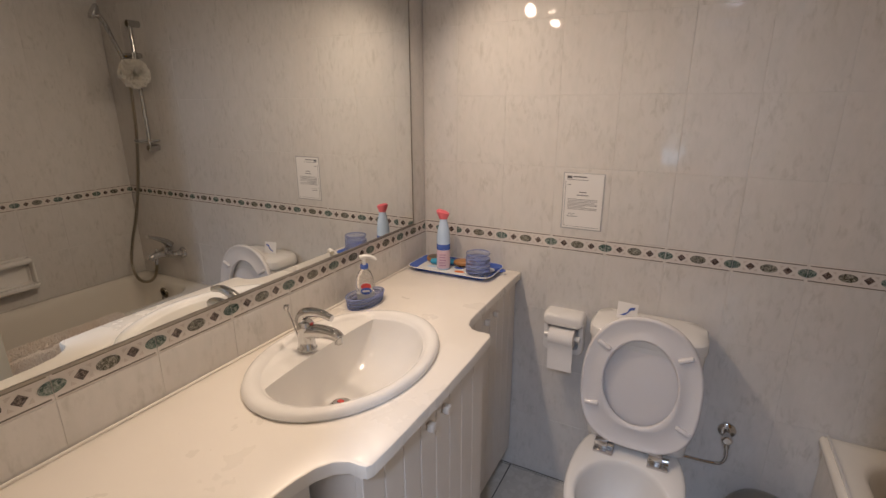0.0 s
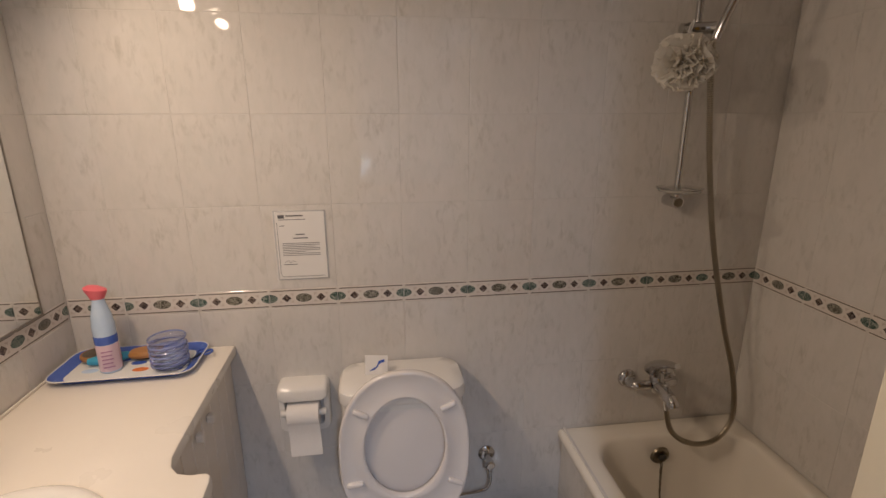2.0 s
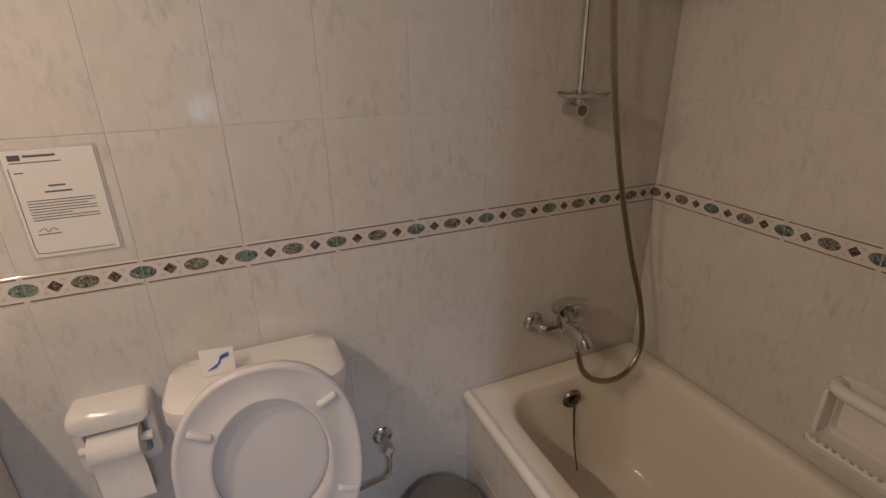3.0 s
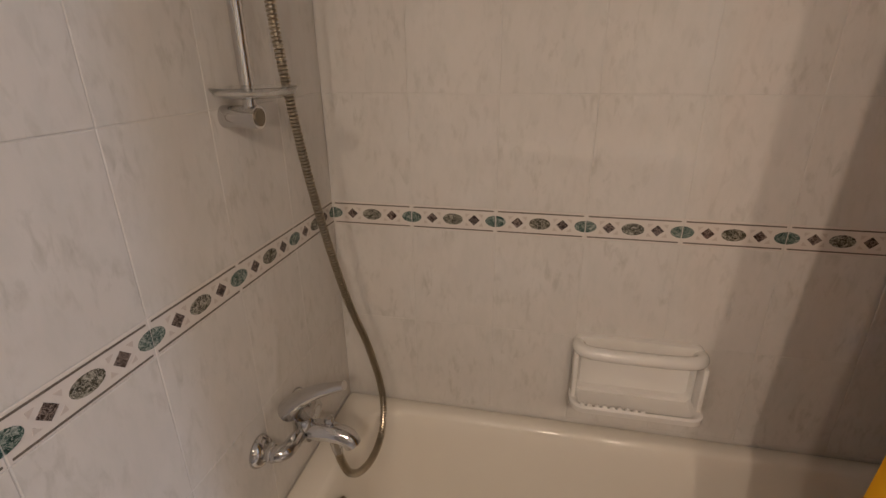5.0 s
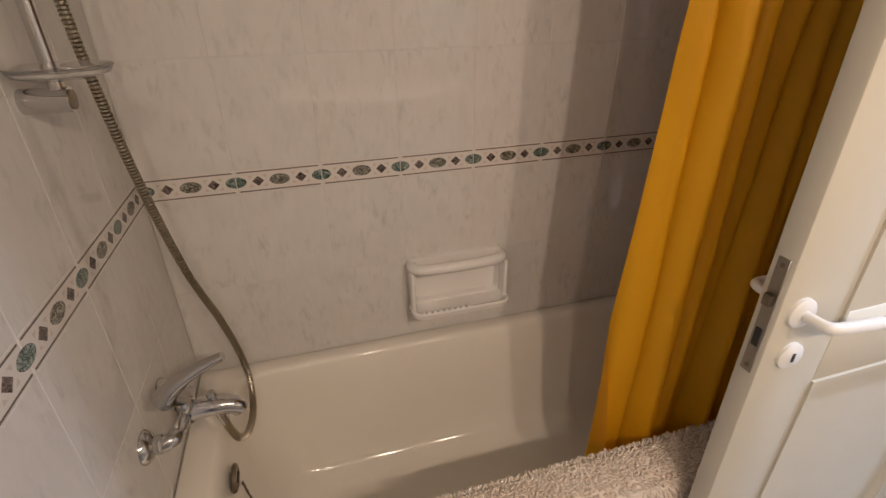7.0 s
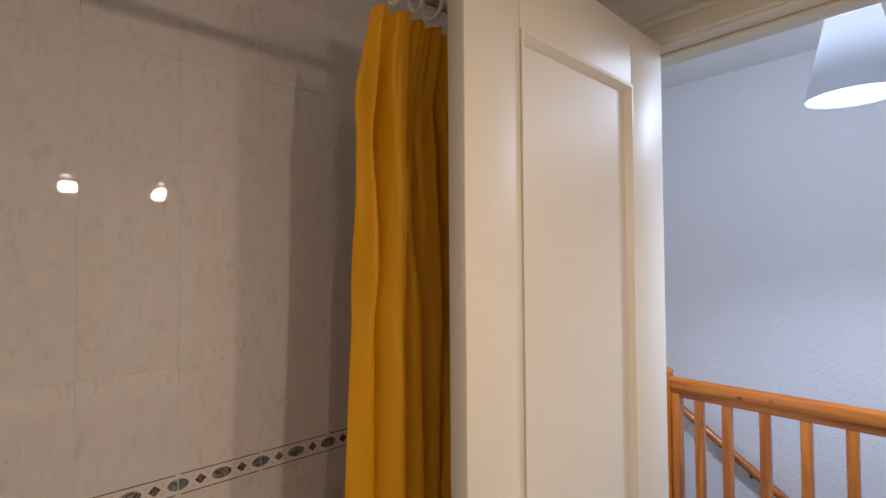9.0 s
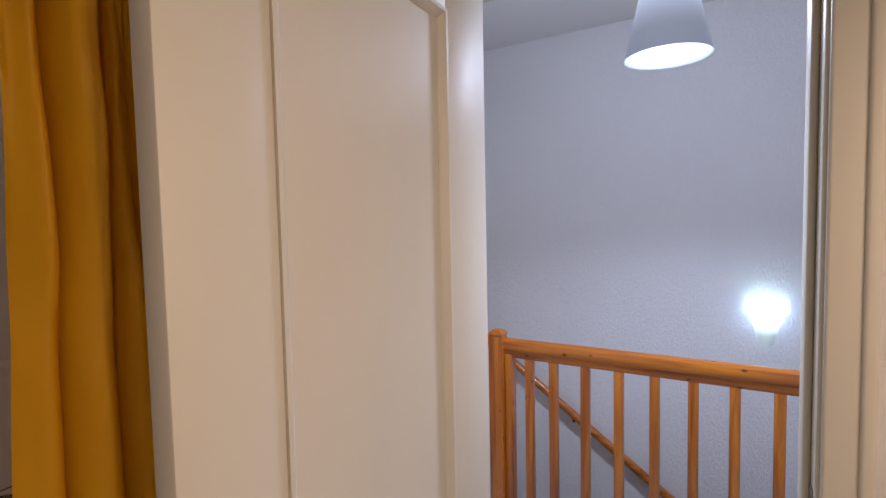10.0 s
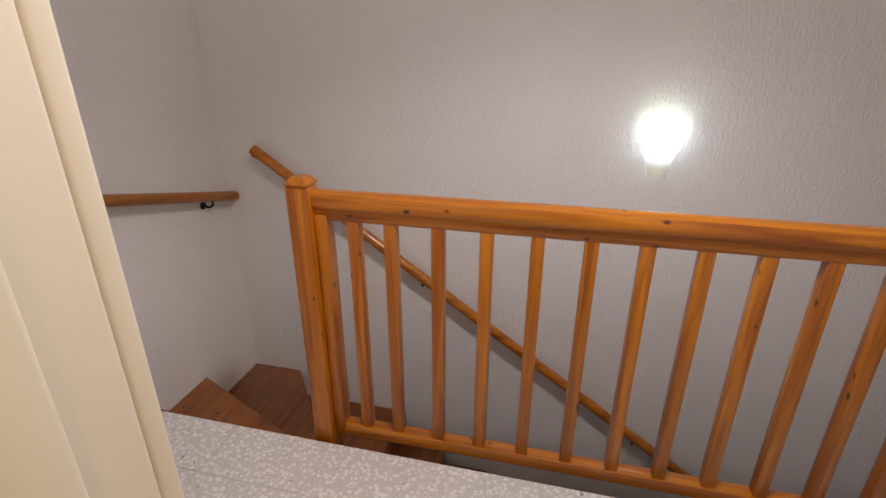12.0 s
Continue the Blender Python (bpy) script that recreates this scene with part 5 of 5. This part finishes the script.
def balustrade():
    t = thing("balustrade", (0, 0, 0), "varnished pine balustrade along the landing edge", "balustrade")
    nw = part("newel", box(NX - 0.038, NX + 0.038, YB - 0.020, YB + 0.056, -0.24, 1.002, 0.005, 2), PINE, t, "square pine newel post")
    bm = loft([[(NX + sx * a, YB + 0.018 + sy * a, z) for sx, sy in ((-1, -1), (1, -1), (1, 1), (-1, 1))] for a, z in ((0.034, 1.000), (0.034, 1.006), (0.0385, 1.008), (0.039, 1.014), (0.022, 1.034), (0.018, 1.035))])
    part("newel_cap", bm, PINE, nw, smooth=False)
    x_end = XE + 0.02
    # half post against the newel
    part("half_post", box(NX - 0.038 - 0.044, NX - 0.040, YB - 0.03, YB + 0.03, 0.03, 0.91, 0.005, 2), PINE, t)
    # handrail: a rounded grip over a moulded underside
    prof = [(-0.020, 0.893), (-0.024, 0.900), (-0.024, 0.925), (-0.030, 0.931), (-0.034, 0.936), (-0.037, 0.950), (-0.036, 0.966), (-0.030, 0.979), (-0.018, 0.987), (0.0, 0.990), (0.018, 0.987), (0.030, 0.979), (0.036, 0.966), (0.037, 0.950), (0.034, 0.936), (0.030, 0.931), (0.024, 0.925), (0.024, 0.900), (0.020, 0.893)]
    part("handrail", loft([[(x, YB + a, z) for a, z in prof] for x in (NX - 0.037, x_end)]), PINE_X, t, "rounded pine handrail", angle=30)
    part("bottom_rail", box(x_end, NX - 0.038, YB - 0.026, YB + 0.026, 0.006, 0.056, 0.006, 2), PINE_X, t)
    xs = [1.785, 1.660] + [1.503 - 0.1545 * k for k in range(17)]
    me = mesh_of("baluster", box(-0.0205, 0.0205, -0.0205, 0.0205, 0.055, 0.895, 0.004, 2), PINE)
    for x in xs:
        ob = new("baluster", me)
        ob.parent = t
        ob.location = (x, YB, 0)
        ob.rotation_euler = (0, 0, random.uniform(-0.03, 0.03))
    return t


balustrade()

# ---- stair ----
stair = thing("staircase", (0, 0, 0), "stained pine staircase with winders going down from the landing", "staircase")


def tread(outline, z, label=""):
    part("tread", slab(outline, z - 0.035, z, 0.006), STAIR, stair, label)


P = (NX + 0.03, YB - 0.03)
w = XS - 0.004 - P[0]
d = P[1] - YF - 0.004
Z1, Z2, Z3 = -0.242, -0.44, -0.62
T1, T2 = 0.415, 0.795   # slopes of the winders' nosings
tread([(P[0], YB + 0.07), P, (XS - 0.004, P[1] - w * T1 - 0.02), (XS - 0.004, YB + 0.07)], Z1)
tread([(P[0], P[1] + 0.02), (P[0] - 0.0, P[1] - 0.02), (P[0] + d * T2 - 0.03, YF + 0.004), (XS - 0.004, YF + 0.004), (XS - 0.004, P[1] - w * T1 + 0.02)], Z2, "winding stair tread in stained pine")
tread([(P[0] - 0.05, P[1] + 0.01), (P[0] - 0.05, YF + 0.004), (P[0] + d * T2, YF + 0.004), (P[0] + 0.01, P[1] + 0.01)], Z3)
for a, b, z in ((P, (XS - 0.004, P[1] - w * T1), Z1), (P, (P[0] + d * T2, YF + 0.004), Z2)):
    va, vb = Vector(a), Vector(b)
    nrm = Vector((-(vb - va).y, (vb - va).x)).normalized() * 0.01
    o = [va - nrm, vb - nrm, vb + nrm, va + nrm]
    part("riser", slab([tuple(q) for q in o], z - 0.185, z - 0.03), STAIR, stair)
part("riser", box(P[0], XS - 0.004, YB + 0.058, YB + 0.073, Z1 - 0.02, -0.012), STAIR, stair)
part("riser", box(P[0] - 0.06, P[0] - 0.045, YF + 0.004, P[1], Z3 - 0.185, Z3 - 0.03), STAIR, stair)
for k in range(9):
    x1 = P[0] - 0.03 - k * 0.255
    z = Z3 - 0.18 * (k + 1)
    tread([(x1 - 0.285, YF + 0.004), (x1, YF + 0.004), (x1, P[1] + 0.05), (x1 - 0.285, P[1] + 0.05)], z)
    part("riser", box(x1 - 0.27, x1 - 0.255, YF + 0.004, P[1] + 0.05, z - 0.18, z - 0.03), STAIR, stair)


# ---- wall handrails ----
def wall_rail(name, pts, label, brackets, wall_dir, material):
    t = thing(name, (0, 0, 0), label, "handrail")
    path = smooth_path(pts, 6)
    bm = tube(path, 0.026, 16)
    part("rail", bm, material, t)
    for p in brackets:
        p = Vector(p)
        wd = Vector(wall_dir)
        far = p + wd * 0.055 + Vector((0, 0, -0.05))
        b = part("bracket", tube(smooth_path([p + Vector((0, 0, -0.018)), p + Vector((0, 0, -0.045)), p + wd * 0.025 + Vector((0, 0, -0.058)), far], 5), 0.006, 10), OLD_IRON, t, "dark metal rail bracket")
        m = Matrix.Translation(far + wd * 0.004) @ (-wd).to_track_quat("Z", "Y").to_matrix().to_4x4()
        part("rose", lathe([(0.022, 0), (0.022, 0.003), (0.014, 0.009), (0.0, 0.010)], 20, m=m), OLD_IRON, b)
    return t


yr = YF + 0.06
sl = 0.703
wall_rail("stair_handrail", [(2.675, yr, 0.925), (2.65, yr, 0.917), (2.59, yr, 0.880), (1.64, yr, 0.880 - 0.95 * sl), (-0.96, yr, 0.880 - 3.55 * sl)], "varnished pine handrail sloping down the far stair wall", [(1.79, yr, 0.880 - 0.80 * sl), (0.64, yr, 0.880 - 1.95 * sl)], (0, -1, 0), PINE_X)
xr = XS - 0.06
wall_rail("side_handrail", [(xr, -3.915, 0.670), (xr, -3.6, 0.748), (xr, -3.2, 0.848), (xr, -2.85, 0.936)], "short varnished pine handrail on the stair side wall", [(xr, -3.73, 0.716), (xr, -3.0, 0.898)], (1, 0, 0), PINE_Y)

# ---- wall lamp ----
sconce = thing("wall_lamp", (0.738, YF, 0.888), "lit tapered frosted glass uplighter on the stair wall", "wall lamp")
bm = bmesh.new()
rings = []
for z, a, dp in ((0.0, 0.034, 0.046), (0.005, 0.039, 0.051), (0.05, 0.046, 0.058), (0.10, 0.058, 0.070), (0.155, 0.080, 0.086), (0.18, 0.092, 0.094), (0.184, 0.105, 0.100), (0.243, 0.102, 0.097), (0.246, 0.097, 0.092)):
    rings.append([(a * math.cos(math.pi * i / 24), 0.002 + dp * math.sin(math.pi * i / 24), z) for i in range(25)])
bmv = [[bm.verts.new(p) for p in r] for r in rings]
join_rings(bm, bmv, False)
bm.faces.new(bmv[0])
bmesh.ops.recalc_face_normals(bm, faces=bm.faces)
part("shade", bm, SCONCE_GLASS, sconce, "glowing frosted glass shade").visible_shadow = False
part("back_plate", box(-0.04, 0.04, 0.0005, 0.006, 0.03, 0.16, 0.002, 1), WHITE_PLASTIC, sconce)
point_lamp("wall_lamp_light", (0.738, YF + 0.070, 1.071), 0.3, (0.42, 0.64, 1.0), 0.04)

# ---- pendant lamp ----
pend = thing("pendant_lamp", (1.087, -2.5, 2.113), "white frosted conical glass pendant lamp over the landing", "pendant lamp")
part("shade", lathe([(0.132, 0.0), (0.130, 0.003), (0.064, 0.30), (0.060, 0.31), (0.056, 0.31), (0.060, 0.30), (0.127, 0.004), (0.132, 0.0)], 48, caps=False), PENDANT_GLASS, pend, "glowing frosted glass cone").visible_shadow = False
part("shade_cap", lathe([(0.062, 0.308), (0.05, 0.318), (0.02, 0.33), (0.012, 0.35)], 24), WHITE_PLASTIC, pend)
part("cord", cyl((0, 0, 0.345), (0, 0, ZL - 2.113 - 0.02), 0.0035, n=10), WHITE_PLASTIC, pend)
part("ceiling_rose", lathe([(0.045, ZL - 2.113 - 0.035), (0.05, ZL - 2.113 - 0.03), (0.05, ZL - 2.113)], 24), WHITE_PLASTIC, pend)
point_lamp("pendant_light", (1.087, -2.5, 2.27), 26.0, COOL, 0.07)
# the same bulb through the open bottom of the cone, undimmed by the glass
spot_lamp("pendant_opening_light", (1.087, -2.5, 2.27), (1.087, -2.501, 0.0), 128.0, COOL, 0.07, 132, 0.7)


# ---- tiles ----
_tile_meshes = {}


def tile_mesh(w, h, depth, gap, mats, name):
    key = (round(w, 4), round(h, 4), name)
    if key not in _tile_meshes:
        g, e = gap / 2, 0.0009
        a, b = w / 2 - g, h / 2 - g
        bm = bmesh.new()
        rings = [[(sx * x, sy * y, z) for sx, sy in ((-1, -1), (1, -1), (1, 1), (-1, 1))] for x, y, z in ((a, b, 0.0), (a, b, depth - 0.0006), (a - e, b - e, depth))]
        loft(rings, bm, (False, True))
        _tile_meshes[key] = mesh_of(name, bm, mats, False)
    return _tile_meshes[key]


def border_mesh(w, depth, first):
    """A border tile: raised marble ovals and diamonds between two dark lines."""
    key = (round(w, 4), "border", first)
    if key in _tile_meshes:
        return _tile_meshes[key]
    h = BORDER1 - BORDER0
    bm = bmesh.new()
    a, b = w / 2 - 0.0005, h / 2 - 0.0005
    loft([[(sx * x, sy * y, z) for sx, sy in ((-1, -1), (1, -1), (1, 1), (-1, 1))] for x, y, z in ((a, b, 0.0), (a, b, depth - 0.001), (a - 0.001, b - 0.001, depth))], bm, (False, True))

    def flat(pts, m, lift=0.0012):
        lo = [bm.verts.new((x, y, depth)) for x, y in pts]
        hi = [bm.verts.new((x * 1.0, y * 1.0, depth + lift)) for x, y in pts]
        f = bm.faces.new(hi)
        f.material_index = m
        for i in range(len(pts)):
            q = bm.faces.new((lo[i], lo[(i + 1) % len(pts)], hi[(i + 1) % len(pts)], hi[i]))
            q.material_index = m
    half = w / 2 - 0.001
    cols = [(-0.1, 4), (0.0, 5), (0.1, 4)] if first else [(-0.1, 5), (0.0, 4), (0.1, 5)]

    def clipped(pts):
        return [(max(-half, min(half, x)), y) for x, y in pts]
    for cx, m in cols:
        if abs(cx) < half + 0.018:
            flat(clipped([(cx + 0.024 * math.cos(2 * math.pi * i / 16), 0.0135 * math.sin(2 * math.pi * i / 16)) for i in range(16)]), m)
    for cx in (-0.05, 0.05):
        if abs(cx) < half:
            flat(clipped([(cx + 0.0135, 0), (cx, 0.0125), (cx - 0.0135, 0), (cx, -0.0125)]), 2)
            for sx in (-1, 1):
                for sy in (-1, 1):
                    flat(clipped([(cx + sx * 0.010, sy * 0.0145), (cx + sx * 0.019, sy * 0.006), (cx + sx * 0.021, sy * 0.0145)][::(1 if sx * sy < 0 else -1)]), 3, 0.0006)
    for sy in (-1, 1):
        y0, y1 = sorted((sy * 0.0225, sy * 0.0252))
        flat([(-half + 0.004, y0), (half - 0.004, y0), (half - 0.004, y1), (-half + 0.004, y1)], 1, 0.0008)
    me = mesh_of("border_tile", bm, [BORDER_BASE, BORDER_LINE, BORDER_DIAMOND, BORDER_PINK, BORDER_GREEN, BORDER_DARK], False)
    _tile_meshes[key] = me
    return me


ROWS = [(0.0, 0.035), (0.035, 0.285), (0.285, 0.535), (0.535, 0.785), (0.785, 1.035), "border", (1.095, 1.346), (1.346, 1.596), (1.596, 1.846), (1.846, 2.096), (2.096, 2.346), (2.346, ZB)]


def tile_wall(wall, origin, along, normal, spans, offset, keep=None, z_from=0.0):
    """Rows of tiles on one wall. along: the way in which the columns run; offset: where a joint falls; spans: (start, end)."""
    along, normal = Vector(along), Vector(normal)
    up = Vector((0, 0, 1))
    base = Matrix((along, up, normal)).transposed().to_4x4()
    for s0, s1 in spans:
        k0, k1 = math.floor((s0 - offset) / 0.2 + 1e-6), math.ceil((s1 - offset) / 0.2 - 1e-6)
        for k in range(k0, k1):
            a, b = max(s0, offset + 0.2 * k), min(s1, offset + 0.2 * (k + 1))
            if b - a < 0.006:
                continue
            for row in ROWS:
                z0, z1 = (BORDER0, BORDER1) if row == "border" else row
                if z1 - z0 < 0.01 or z1 < z_from or (keep and not keep((a + b) / 2, (z0 + z1) / 2)):
                    continue
                c = Vector(origin) + along * ((a + b) / 2) + up * ((z0 + z1) / 2) - normal * 0.008
                if row == "border":
                    if b - a < 0.19:
                        me = border_mesh(b - a, 0.008, k % 2 == 0)
                    else:
                        me = border_mesh(0.2, 0.008, True)
                    ob = new("border_tile", me)
                else:
                    ob = new("tile", tile_mesh(b - a, z1 - z0, 0.008, 0.0016, TILE, "tile"))
                ob.matrix_world = Matrix.Translation(c) @ base @ pose(0, 0, 0, random.uniform(-0.10, 0.10), random.uniform(-0.10, 0.10), 0)
                ob.parent = wall
                ob.matrix_parent_inverse = wall.matrix_world.inverted()


bpy.context.view_layer.update()
tile_wall(wall_toilet, (0, YT, 0), (1, 0, 0), (0, -1, 0), [(XM, XB)], 0.15, keep=lambda s, z: not (s > 1.5 and z < 0.45))
tile_wall(wall_bath, (XB, 0, 0), (0, -1, 0), (-1, 0, 0), [(0.0, -YD)], 0.003, keep=lambda s, z: z > 0.45)
tile_wall(wall_mirror, (XM, 0, 0), (0, 1, 0), (1, 0, 0), [(YD, 0.0)], -0.004, keep=lambda s, z: z > 0.83 and (z < 1.1 or s > -0.14 or z > 1.9))
tile_wall(wall_door, (0, YD, 0), (-1, 0, 0), (0, 1, 0), [(-XB, -DX1 - 0.03), (-DX0 + 0.03, 0.0)], -0.706, keep=lambda s, z: z > 0.6)
tile_wall(wall_door, (0, YD, 0), (-1, 0, 0), (0, 1, 0), [(-DX1 - 0.03, -DX0 + 0.03)], -0.706, keep=lambda s, z: z > DH + 0.09)
tile_wall(tub, (1.4942, 0, 0), (0, 1, 0), (-1, 0, 0), [(YD + 0.005, -0.002)], -0.204, keep=lambda s, z: z < 0.45)


def floor_tiles(parent, x0, x1, y0, y1, w, d, ox, oy, material, name, gap, depth=0.008):
    for i in range(math.floor((x0 - ox) / w), math.ceil((x1 - ox) / w)):
        for j in range(math.floor((y0 - oy) / d), math.ceil((y1 - oy) / d)):
            a, b = max(x0, ox + i * w), min(x1, ox + (i + 1) * w)
            c, e = max(y0, oy + j * d), min(y1, oy + (j + 1) * d)
            if b - a < 0.01 or e - c < 0.01:
                continue
            ob = new("tile", tile_mesh(b - a, e - c, depth, gap, material, name))
            ob.matrix_world = Matrix.Translation(((a + b) / 2, (c + e) / 2, -depth + random.uniform(-0.0004, 0.0004)))
            ob.parent = parent


floor_tiles(floor_bath, 0.0, 1.514, YD - 0.05, 0.0, 0.3, 0.3, 0.43, -0.01, FLOOR_TILE, "floor_tile", 0.005)
floor_tiles(floor_landing, XE, XS, YB + 0.075, YD - 0.051, 0.4, 0.4, 1.918, -2.757, TERRAZZO, "terrazzo_tile", 0.006)
